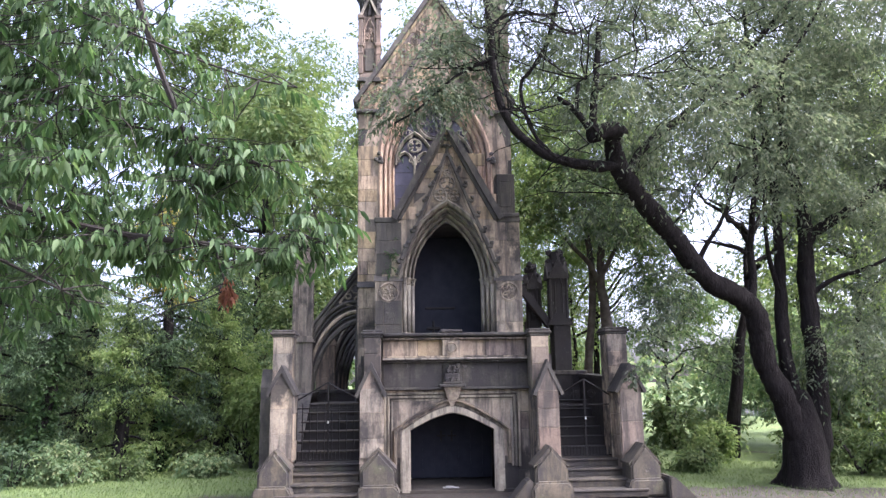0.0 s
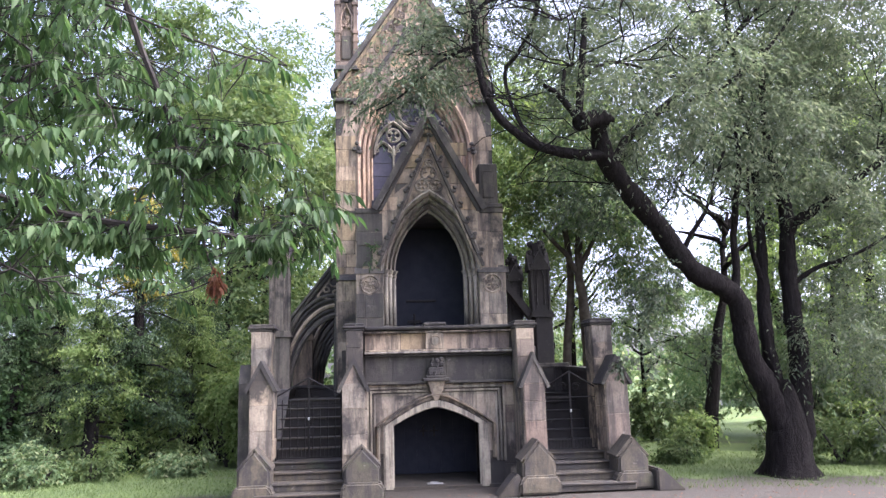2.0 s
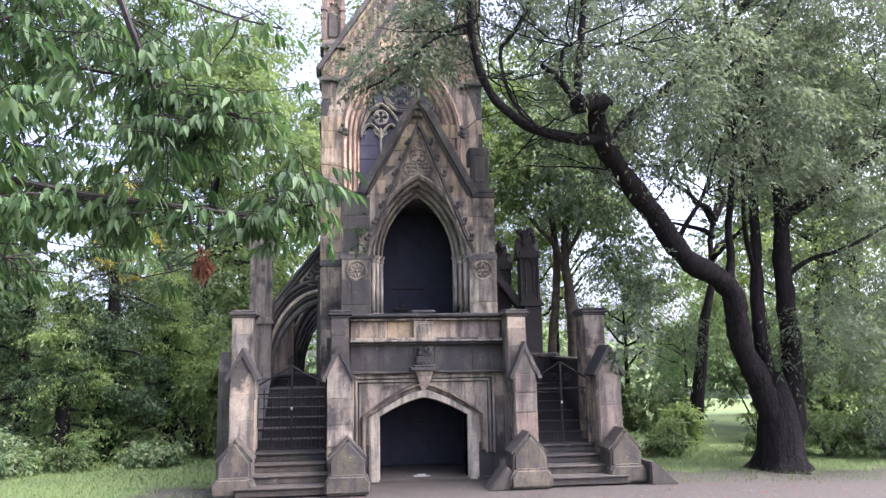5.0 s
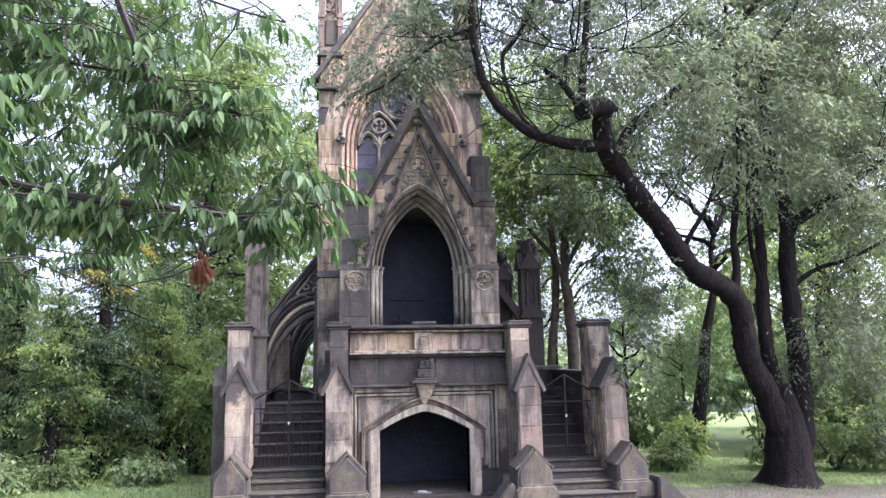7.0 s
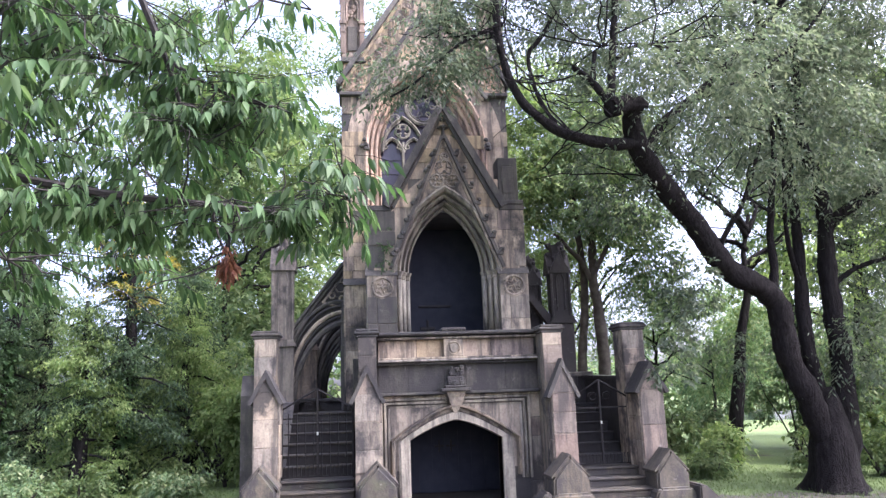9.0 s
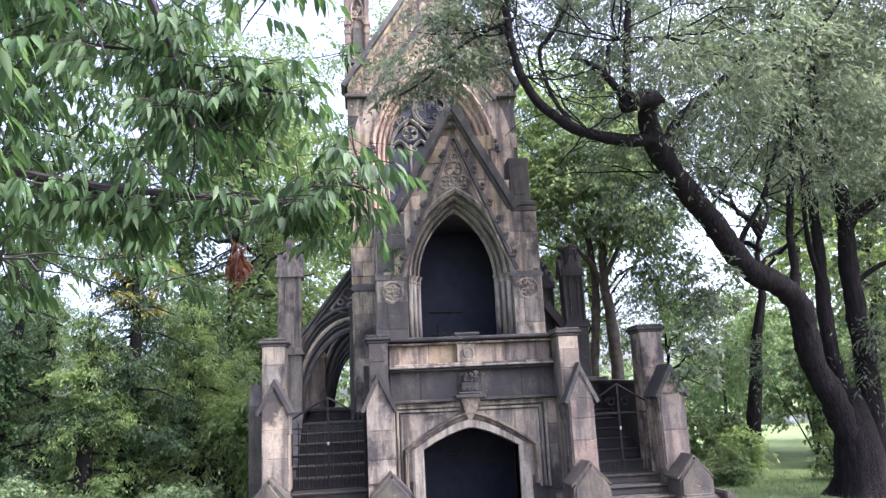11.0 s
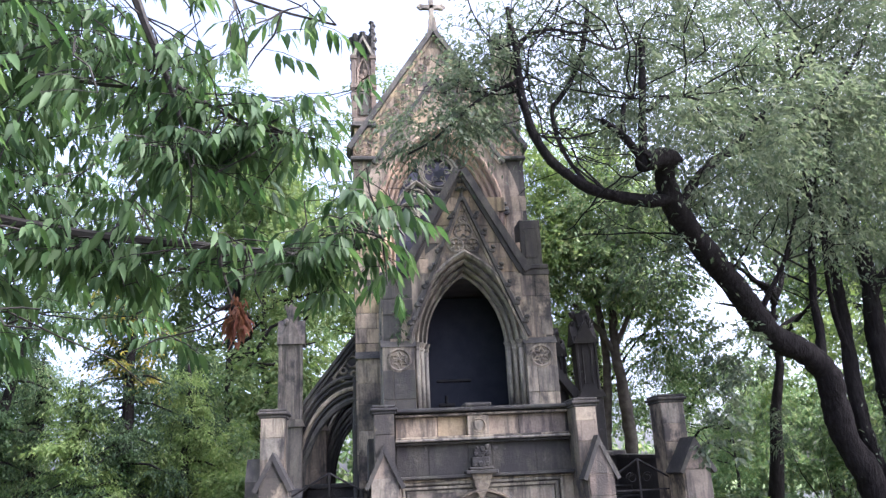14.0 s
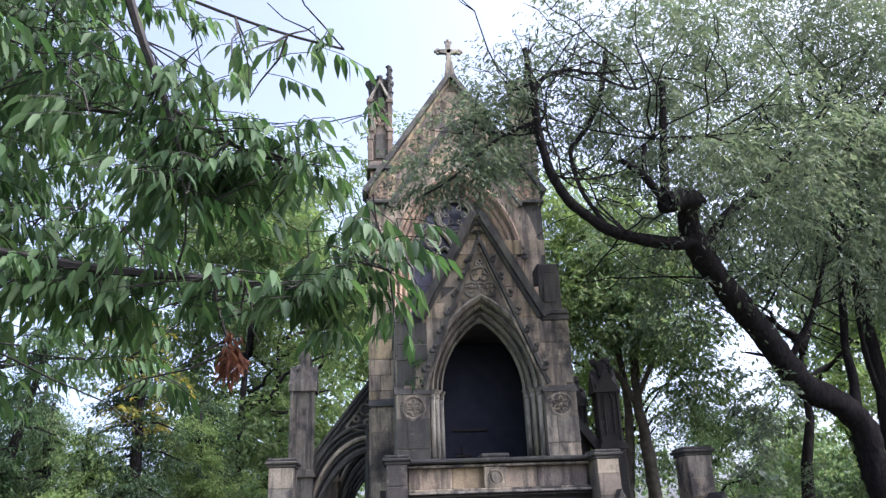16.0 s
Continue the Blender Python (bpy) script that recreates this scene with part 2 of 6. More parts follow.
def slab(outer, holes, y0, y1):
    """A wall sheet in x, z with holes, y0 to y1 thick."""
    bm = bmesh.new()
    edges = []
    for loop in (outer, *holes):
        vs = [bm.verts.new((x, y0, z)) for x, z in loop]
        edges += [bm.edges.new((vs[i], vs[(i + 1) % len(vs)])) for i in range(len(vs))]
    bmesh.ops.triangle_fill(bm, use_beauty=True, use_dissolve=False, edges=edges)
    r = bmesh.ops.extrude_face_region(bm, geom=bm.faces[:])
    bmesh.ops.translate(bm, vec=(0, y1 - y0, 0), verts=[g for g in r["geom"] if isinstance(g, bmesh.types.BMVert)])
    return bm


def arch(cx, w, spring, rise, foot, d=0.0, n=10):
    """Points of a pointed arch, offset outwards by d, from the left foot over the apex to the right foot."""
    c = (rise * rise - w * w) / (2 * w)
    r = w + c + d
    end = math.acos(max(-1, min(1, -c / r)))
    left = []
    for i in range(n + 1):
        a = math.pi + (end - math.pi) * i / n
        left.append((cx + c + r * math.cos(a), spring + r * math.sin(a)))
    right = [(2 * cx - x, z) for x, z in reversed(left[:-1])]
    return [(cx - w - d, foot)] + left + right + [(cx + w + d, foot)]


def sweep(bm, curve, profile):
    """Moulding: curve(d) gives points at offset d; profile is a list of (d, y)."""
    rows = [[bm.verts.new((x, y, z)) for x, z in curve(d)] for d, y in profile]
    for a, b in zip(rows, rows[1:]):
        for i in range(len(a) - 1):
            bm.faces.new((a[i], a[i + 1], b[i + 1], b[i]))
    return bm


def rod(bm, points, radii, sides=6):
    """A tube along points."""
    rings = []
    pts = [Vector(p) for p in points]
    up = Vector((0.31, 0.2, 0.93)).normalized()
    for i, p in enumerate(pts):
        d = (pts[min(i + 1, len(pts) - 1)] - pts[max(i - 1, 0)]).normalized()
        s = d.cross(up)
        if s.length < 0.05:
            s = d.cross(Vector((1, 0, 0)))
        s.normalize()
        t = d.cross(s)
        r = radii[i] if hasattr(radii, "__len__") else radii
        rings.append([bm.verts.new(p + (s * math.cos(a) + t * math.sin(a)) * r) for a in (2 * math.pi * k / sides for k in range(sides))])
    for a, b in zip(rings, rings[1:]):
        for k in range(sides):
            bm.faces.new((a[k], a[(k + 1) % sides], b[(k + 1) % sides], b[k]))
    bm.faces.new(list(reversed(rings[0])))
    bm.faces.new(rings[-1])
    return bm


def ball(bm, at, r, squash=(1, 1, 1), sub=1, rough=0.0):
    v = bmesh.ops.create_icosphere(bm, subdivisions=sub, radius=r)["verts"]
    for q in v:
        if rough:
            q.co *= 1 + rough * (noise.noise(q.co * (2.2 / r) + Vector(at)) )
        q.co = Vector((q.co.x * squash[0], q.co.y * squash[1], q.co.z * squash[2])) + Vector(at)
    return bm


def unit_block():
    bm = bmesh.new()
    box(bm, -0.5, 0.5, -0.5, 0.5, -0.5, 0.5, bevel=0.03)
    me = bpy.data.meshes.new("stone_block")
    bm.to_mesh(me)
    bm.free()
    return me


BLOCK_MESH = {}


def block(parent, mat, x0, x1, y0, y1, z0, z1):
    if mat.name not in BLOCK_MESH:
        BLOCK_MESH[mat.name] = unit_block()
        BLOCK_MESH[mat.name].materials.append(mat)
    ob = new("stone_block", BLOCK_MESH[mat.name])
    ob.location = ((x0 + x1) / 2, (y0 + y1) / 2, (z0 + z1) / 2)
    ob.scale = (x1 - x0, y1 - y0, z1 - z0)
    ob.parent = parent
    return ob


def clip(poly, planes):
    for nx, nz, d in planes:           # keep nx*x + nz*z <= d
        out = []
        for i, (x, z) in enumerate(poly):
            px, pz = poly[i - 1]
            a, b = nx * px + nz * pz - d, nx * x + nz * z - d
            if (a <= 0) != (b <= 0):
                k = a / (a - b)
                out.append((px + (x - px) * k, pz + (z - pz) * k))
            if b <= 0:
                out.append((x, z))
        poly = out
        if len(poly) < 3:
            return []
    return poly


BLOCK_JOBS = []


def masonry(parent, mat, x0, x1, z0, z1, face, course=0.2, length=0.42, axis="y", proud=0.018, planes=(), skip=None, seed=1):
    """Ashlar courses on a wall face; laid at the end of the script."""
    BLOCK_JOBS.append((parent, mat, x0, x1, z0, z1, face, course, length, axis, proud, planes, skip, seed))


def lay(parent, mat, x0, x1, z0, z1, face, course, length, axis, proud, planes, skip, seed):
    rng = random.Random(seed)
    z = z0
    n = max(1, round((z1 - z0) / course))
    hs = [rng.uniform(0.8, 1.25) for _ in range(n)]
    total = sum(hs)
    for h in hs:
        h = h * (z1 - z0) / total
        x = x0
        first = True
        while x < x1 - 1e-4:
            w = length * rng.uniform(0.7, 1.35) * (rng.uniform(0.4, 0.9) if first else 1)
            first = False
            if x1 - x - w < length * 0.4:
                w = x1 - x
            a, b, c, d = x + 0.004, min(x + w, x1) - 0.004, z + 0.004, z + h - 0.004
            x += w
            if skip and skip(a, b, c, d):
                continue
            p = proud * rng.uniform(0.6, 1.3)
            if planes:
                poly = clip([(a, c), (b, c), (b, d), (a, d)], planes)
                if len(poly) < 3:
                    continue
                if len(poly) != 4 or min(abs(q[0] - a) for q in poly) > 1e-6 or abs(max(q[1] for q in poly) - d) > 1e-6:
                    bm = bmesh.new()
                    prism(bm, poly, face - p, face + 0.02)
                    part("stone_block", bm, mat, parent)
                    continue
            if axis == "y":
                block(parent, mat, a, b, face - p, face + 0.03, c, d)
            elif axis == "-x":
                block(parent, mat, face - p, face + 0.03, a, b, c, d)
            else:
                block(parent, mat, face - 0.03, face + p, a, b, c, d)
        z += h


# ---- ground ----
def ground_height(x, y):
    far = max(0.0, math.hypot(x, y - 1) - 7)
    z = -0.012 * min(far, 40) - 0.03 * max(0, min(x - 3.0, 4))
    z += 0.05 * noise.noise(Vector((x * 0.25, y * 0.25, 0))) * min(1, far / 3)
    if x < -8:
        z += 0.05 * min(-8 - x, 30) * 0.4
    return z - 0.02


def make_ground():
    bm = bmesh.new()
    ticks = sorted({*[i * 0.75 for i in range(-24, 25)], *[i * 4.0 for i in range(-15, 16)], *[s * v for s in (-1, 1) for v in (90, 150, 300, 700, 1500)]})
    grid = [[bm.verts.new((x, y, ground_height(x, y))) for y in ticks] for x in ticks]
    for i in range(len(ticks) - 1):
        for j in range(len(ticks) - 1):
            bm.faces.new((grid[i][j], grid[i + 1][j], grid[i + 1][j + 1], grid[i][j + 1]))
    ob = mesh_object("ground", bm, GROUND, True)
    tagged(ob, "mown grass with bare earth patches under trees", "ground", kind="structure")


make_ground()
bm = bmesh.new()
pond = [(14 + 34 * math.cos(a) * (1 + 0.12 * math.sin(3 * a)), 34 + 9 * math.sin(a)) for a in (2 * math.pi * k / 40 for k in range(40))]
bm.faces.new([bm.verts.new((x, y, -0.485)) for x, y in pond])
tagged(mesh_object("water", bm, WATER), "still pale pond beyond the lawn", "pond", kind="structure")

# ---- mausoleum: crypt front and terrace ----
mausoleum = thing("mausoleum", "sooty gothic sandstone mausoleum with twin stairs and steep gable", "mausoleum")


def bar(name, mat, *specs, bevel=0.008, label="", parent=mausoleum):
    return part(name, boxes(*specs, bevel=bevel), mat, parent, label)


CR_W, CR_S, CR_R = 0.62, 0.89, 0.245


def tudor(d, foot=0.0):
    """Outline of the low four-centred crypt arch at offset d."""
    w, pts = CR_W + d, []
    for i in range(11):
        u = i / 10
        x = -w * (1 - u)
        s = 1 - abs(x) / w
        pts.append((x, CR_S + (CR_R + d * 0.85) * (1 - (1 - s) ** 1.6) * (0.88 + 0.12 * s)))
    return [(-w, foot)] + pts + [(-x, z) for x, z in reversed(pts[:-1])] + [(w, foot)]


front = part("front_wall", slab([(-1.2, 0.0), (-1.2, 2.3), (1.25, 2.3), (1.25, 0.0)], [[(x, z + 0.001) for x, z in tudor(0.0)]], 0.05, 0.35), DARK, mausoleum, "dark sooty ashlar front wall")
bm = bmesh.new()
sweep(bm, lambda d: tudor(d), [(0.0, 0.30), (0.0, 0.02), (0.015, 0.0), (0.13, -0.005), (0.14, 0.06)])
part("crypt_arch", bm, PALE, mausoleum, "pale smooth pointed arch surround")
bm = bmesh.new()
sweep(bm, lambda d: tudor(d, 0.40), [(0.20, 0.05), (0.205, 0.0), (0.22, -0.05), (0.245, -0.05), (0.26, -0.01), (0.275, 0.05)])
part("hood_mould", bm, STONE, mausoleum)
for s in (-1, 1):
    # stepped mouldings of the square frame round the crypt arch
    for k in range(3):
        x = s * (1.0 - 0.05 * k)
        bar("frame_moulding", PALE, (x - 0.018, x + 0.018, -0.03 + 0.03 * k, 0.06, 0.35, 1.42 - 0.05 * k))
    # carved spandrel leaves
    bm = bmesh.new()
    rng = random.Random(5 + s)
    for i in range(11):
        ball(bm, (s * rng.uniform(0.66, 0.84), 0.05, rng.uniform(1.16, 1.30)), rng.uniform(0.015, 0.035), (1, 0.5, 1), 1, 0.6)
    part("spandrel_carving", bm, STONE, mausoleum, "worn carved leaves")
for k in range(3):
    z = 1.43 - 0.05 * k
    bar("frame_moulding", PALE, (-1.018 + 0.05 * k, 1.018 - 0.05 * k, -0.028 + 0.03 * k, 0.06, z - 0.018, z + 0.018))
bar("string_course", DARK, (-1.04, 1.2, -0.10, 0.06, 1.482, 1.522))
bar("string_course", STONE, (-1.04, 1.2, -0.03, 0.06, 1.45, 1.475))
bar("cornice", DARK, (-1.04, 1.15, -0.06, 0.06, 1.89, 1.915))
bar("cornice", PALE, (-1.04, 1.15, -0.11, 0.06, 1.925, 1.955))
bar("cornice", STONE, (-1.04, 1.15, -0.05, 0.06, 1.955, 1.985))
bar("parapet_coping", DARK, (-1.04, 1.15, -0.13, 0.30, 2.275, 2.325), bevel=0.015)
bar("parapet_coping", STONE, (-1.04, 1.15, -0.07, 0.26, 2.228, 2.258))
masonry(front, BUFF, -1.03, -0.135, 1.985, 2.225, 0.04, 0.24, 0.85, seed=3)
masonry(front, BUFF, 0.135, 1.13, 1.985, 2.225, 0.04, 0.24, 0.85, seed=4)
masonry(front, DARK, -1.03, 1.15, 1.52, 1.905, 0.05, 0.385, 0.42, seed=5)
masonry(front, STONE, -1.03, -0.98, 0.02, 1.45, 0.05, 0.3, 0.5, seed=6)
masonry(front, STONE, 0.99, 1.2, 0.02, 1.45, 0.05, 0.3, 0.5, seed=7)
for s in (-1, 1):
    masonry(front, PALE, min(s * 0.78, s * 0.62), max(s * 0.78, s * 0.62), 0.02, 0.9, 0.02, 0.3, 0.5, seed=8 + s)
panel_foot = tudor(0.15, 0.5)
if panel_foot[0][0] < panel_foot[-1][0]:
    panel_foot = panel_foot[::-1]
part("spandrel_panel", prism(bmesh.new(), [(-0.88, 0.5), (-0.88, 1.33), (0.88, 1.33), (0.88, 0.5)] + [(x, z) for x, z in panel_foot], 0.036, 0.056), STONE, mausoleum, "grey carved spandrel panel")
# shield panel, pedestal and pendant corbel
bar("shield_panel", STONE, (-0.135, 0.135, -0.05, 0.06, 1.985, 2.225))
bar("shield_panel_cap", DARK, (-0.17, 0.17, -0.13, 0.3, 2.325, 2.375), bevel=0.015)
bm = bmesh.new()
prism(bm, [(-0.05, 2.15), (-0.05, 2.09), (-0.028, 2.055), (0, 2.035), (0.028, 2.055), (0.05, 2.09), (0.05, 2.15)], -0.075, -0.04)
part("shield", bm, PALE, mausoleum, "small carved heraldic shield")
bm = bmesh.new()
ring = [(0.085 * math.cos(a), 2.1 + 0.085 * math.sin(a)) for a in (2 * math.pi * k / 16 for k in range(16))]
rod(bm, [(x, -0.055, z) for x, z in ring] + [(ring[0][0], -0.055, ring[0][1])], 0.012, 5)
part("shield_ring", bm, STONE, mausoleum)
bm = boxes((-0.20, 0.20, -0.17, 0.06, 1.515, 1.565), (-0.15, 0.15, -0.13, 0.06, 1.565, 1.60), (-0.11, 0.11, -0.10, 0.06, 1.60, 1.72), (-0.075, 0.075, -0.08, 0.06, 1.72, 1.83), bevel=0.012)
rng = random.Random(4)
for i in range(16):
    ball(bm, (rng.uniform(-0.11, 0.11), -0.09, rng.uniform(1.61, 1.88)), rng.uniform(0.018, 0.038), (1, 0.7, 1.2), 1, 0.6)
part("pedestal", bm, DARK, mausoleum, "carved leafy pedestal under the shield")
bm = bmesh.new()
for z0, z1, a, b in ((1.45, 1.515, 0.15, 0.18), (1.37, 1.45, 0.115, 0.135), (1.29, 1.37, 0.07, 0.105), (1.21, 1.29, 0.02, 0.06)):
    v0 = [bm.verts.new((x * a, 0.02 + y * a, z0)) for x, y in ((-1, 0), (-0.7, -0.8), (0.7, -0.8), (1, 0))]
    v1 = [bm.verts.new((x * b, 0.02 + y * b, z1)) for x, y in ((-1, 0), (-0.7, -0.8), (0.7, -0.8), (1, 0))]
    for i in range(3):
        bm.faces.new((v0[i], v0[i + 1], v1[i + 1], v1[i]))
    bm.faces.new(v0)
    bm.faces.new(v1)
part("pendant_corbel", bm, STONE, mausoleum, "carved pendant corbel over the crypt arch")

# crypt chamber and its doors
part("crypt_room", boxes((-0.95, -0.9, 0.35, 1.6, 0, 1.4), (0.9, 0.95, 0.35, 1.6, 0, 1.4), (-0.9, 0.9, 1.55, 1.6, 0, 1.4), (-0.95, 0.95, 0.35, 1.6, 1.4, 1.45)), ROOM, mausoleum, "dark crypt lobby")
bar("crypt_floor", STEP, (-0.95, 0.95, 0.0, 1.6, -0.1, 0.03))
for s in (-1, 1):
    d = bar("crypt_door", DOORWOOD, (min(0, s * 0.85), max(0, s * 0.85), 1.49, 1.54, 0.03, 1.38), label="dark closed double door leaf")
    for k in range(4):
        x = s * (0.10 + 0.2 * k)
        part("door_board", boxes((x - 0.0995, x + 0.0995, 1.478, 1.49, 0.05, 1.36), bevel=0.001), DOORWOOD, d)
    hx = s * 0.09
    bm = boxes((hx - 0.012, hx + 0.012, 1.455, 1.478, 0.62, 0.80), (hx - 0.07, hx + 0.07, 1.455, 1.478, 0.70, 0.724), bevel=0.004)
    part("cross_handle", bm, IRON, d, "iron cross-shaped handle plate")
paper = tagged(mesh_object("paper_sheet", boxes((-0.14, 0.10, 0.14, 0.28, 0.034, 0.042), (-0.09, 0.03, 0.17, 0.26, 0.042, 0.062), bevel=0.003), PAPER), "dusty pale papers lying on the crypt threshold", "paper")


# ---- piers ----
def pier(cx, capw, cap_y, cap_z, bx0, bx1, by, gable_z, eave_z, foot_x, seed, side=0):
    """Square pier with moulded cap, gabled buttress in front and coped foot."""
    p = part("pier", boxes((cx - capw / 2 + 0.035, cx + capw / 2 - 0.035, cap_y + 0.035, cap_y + 0.42, 0, cap_z - 0.11)), STONE, mausoleum, "square stone pier with moulded cap")
    c = boxes((cx - capw / 2 + 0.012, cx + capw / 2 - 0.012, cap_y + 0.012, cap_y + 0.44, cap_z - 0.11, cap_z - 0.075), (cx - capw / 2 - 0.012, cx + capw / 2 + 0.012, cap_y - 0.012, cap_y + 0.465, cap_z - 0.072, cap_z - 0.035), (cx - capw / 2 + 0.01, cx + capw / 2 - 0.01, cap_y + 0.01, cap_y + 0.44, cap_z - 0.035, cap_z), bevel=0.01)
    part("pier_cap", c, DARK, p, "dark weathered moulded cap")
    masonry(p, STONE, cx - capw / 2 + 0.035, cx + capw / 2 - 0.035, gable_z - 0.25, cap_z - 0.11, cap_y + 0.035, 0.26, 0.6, seed=seed)
    m = (bx0 + bx1) / 2
    b = bmesh.new()
    prism(b, [(bx0, 0), (bx1, 0), (bx1, eave_z), (m, gable_z - 0.06), (bx0, eave_z)], by + 0.012, cap_y + 0.05)
    bt = part("buttress", b, STONE, mausoleum, "gabled buttress in front of the pier")
    masonry(bt, STONE if seed % 2 else BROWN, bx0, bx1, 0.55, gable_z, by + 0.012, 0.36, 0.62, planes=[(1, 0, bx1), (-1, 0, -bx0), ((gable_z - 0.06 - eave_z), (m - bx0), (gable_z - 0.06 - eave_z) * m + (m - bx0) * (gable_z - 0.06)), (-(gable_z - 0.06 - eave_z), (m - bx0), -(gable_z - 0.06 - eave_z) * m + (m - bx0) * (gable_z - 0.06))], seed=seed + 20)
    masonry(bt, STONE, by + 0.02, cap_y + 0.05, 0.5, eave_z, bx0 if cx > 0 else bx1, 0.3, 0.6, axis="-x" if cx > 0 else "x", seed=seed + 40)
    # raking copings of the gable
    for s in (-1, 1):
        e = bx0 if s < 0 else bx1
        dx, dz = (m - e), gable_z - 0.06 - eave_z
        k = math.hypot(dx, dz)
        nx, nz = -dz / k * (1 if s < 0 else -1), abs(dx) / k
        ox, oz = e - dx * 0.18, eave_z - dz * 0.18
        b = bmesh.new()
        prism(b, [(ox, oz), (m, gable_z - 0.06), (m, gable_z - 0.06 + 0.05 * k / abs(dx)), (ox + nx * 0.05, oz + nz * 0.05)], by - 0.03, cap_y + 0.04)
        part("gable_coping", b, DARK, bt, "dark raking gable coping")
    # coped foot
    f0, f1, fy = foot_x[0], foot_x[1], by - 0.42
    fm = (f0 + f1) / 2
    b = bmesh.new()
    prism(b, [(f0, 0), (f1, 0), (f1 - 0.01, 0.42), (fm, 0.68), (f0 + 0.01, 0.42)], fy, by + 0.05)
    prism(b, [(f0 - 0.05, 0), (f1 + 0.05, 0), (f1 + 0.05, 0.16), (f1 - 0.02, 0.24), (f0 + 0.02, 0.24), (f0 - 0.05, 0.16)], fy - 0.08, by)
    bmesh.ops.bevel(b, geom=b.edges[:], offset=0.03, segments=3, affect="EDGES")
    for v in b.verts:
        v.co += Vector((1, 1, 1)) * 0.012 * noise.noise(v.co * 5)
    part("coped_foot", b, FOOT, mausoleum, "weathered gabled stone foot, mossy")
    b = bmesh.new()
    for s in (-1, 1):
        e = f0 if s < 0 else f1
        prism(b, [(e + s * 0.008, 0.412), (fm, 0.675), (fm, 0.705), (e + s * 0.008, 0.442)], fy + 0.03, by + 0.05)
    part("foot_coping", b, FOOT, mausoleum)
    if side:
        sx0, sx1 = (cx - capw / 2 - 0.14, cx - capw / 2 + 0.05) if side < 0 else (cx + capw / 2 - 0.05, cx + capw / 2 + 0.14)
        b = bmesh.new()
        xprism(b, [(cap_y + 0.08, 0), (cap_y + 0.36, 0), (cap_y + 0.36, 1.55), (cap_y + 0.22, 1.82), (cap_y + 0.08, 1.55)], sx0, sx1)
        part("side_buttress", b, DARK, mausoleum)


pier(-1.18, 0.31, -0.40, 2.36, -1.35, -1.03, -0.55, 1.84, 1.45, (-1.32, -0.84), 1)
pier(1.29, 0.33, -0.40, 2.36, 1.20, 1.51, -0.55, 1.84, 1.44, (1.05, 1.52), 2)
pier(-2.53, 0.36, 0.0, 2.40, -2.63, -2.32, -0.40, 1.82, 1.47, (-2.72, -2.28), 3, -1)
pier(2.56, 0.38, 0.0, 2.40, 2.44, 2.77, -0.40, 1.80, 1.45, (2.42, 2.86), 4, 1)


# ---- stairs and gates ----
def stair(x0, x1, side):
    for k in range(4):
        z, y = 0.45 - 0.112 * k, -0.12 - 0.27 * k
        w = 0.07 * max(0, k - 1)
        s = part("step", boxes((x0 - w, x1 + w, y, 0.35, z - 0.112, z - 0.03), (x0 - w - 0.01, x1 + w + 0.01, y - 0.025, 0.35 if k == 0 else y + 0.29, z - 0.03, z), bevel=0.008), STEP, mausoleum, "worn mossy stone step")
    for k in range(6):
        z, y = 0.45 + 0.136 * (k + 1), 0.35 + 0.27 * k
        # Shade behind the gates is put into the step colour, far treads included.
        sp = part("step", boxes((x0 - 0.05, x1 + 0.05, y + 0.02, 2.3, z - 0.136, z - 0.03)), SOOTY_SHADED, mausoleum, "dark sooty stone step with shade in its colour")
        part("tread", boxes((x0 - 0.05, x1 + 0.05, y, y + 0.3 if k < 5 else 3.4, z - 0.03, z), bevel=0.006), STEP if side < 0 else SOOTY_SHADED, sp)
    # walls beside the flight; on the far side their dark colour includes shade
    ox = x0 - 0.2 if side < 0 else x1
    b = bmesh.new()
    rake = [(3.4, 1.42), (2.0, 1.38), (0.4, 0.5)] if side < 0 else [(3.4, 1.70), (2.0, 1.66), (0.42, 1.60)]
    xprism(b, [(0.3, 0), (3.4, 0)] + rake, ox, ox + 0.2)
    part("stair_wall", b, SOOTY_SHADED if side > 0 else DARK, mausoleum)
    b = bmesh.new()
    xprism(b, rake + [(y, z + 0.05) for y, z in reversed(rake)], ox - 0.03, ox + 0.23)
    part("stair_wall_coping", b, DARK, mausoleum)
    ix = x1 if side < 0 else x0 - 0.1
    bar("stair_wall", SOOTY_SHADED if side > 0 else DARK, (ix, ix + 0.1, 0.1, 3.4, 0, 2.0))
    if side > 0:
        bar("landing_wall", SOOTY_SHADED, (x0 - 0.1, x1 + 0.12, 2.24, 2.30, 0.5, 1.70))
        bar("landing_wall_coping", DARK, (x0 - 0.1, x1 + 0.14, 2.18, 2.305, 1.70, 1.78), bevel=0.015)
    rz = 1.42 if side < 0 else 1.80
    bar("rear_wall", SOOTY_SHADED, (x0 - 0.1, x1 + 0.1, 3.3, 3.45, 0, rz))
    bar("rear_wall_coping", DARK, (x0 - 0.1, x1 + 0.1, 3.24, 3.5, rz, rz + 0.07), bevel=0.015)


stair(-2.33, -1.37, -1)
stair(1.55, 2.48, 1)


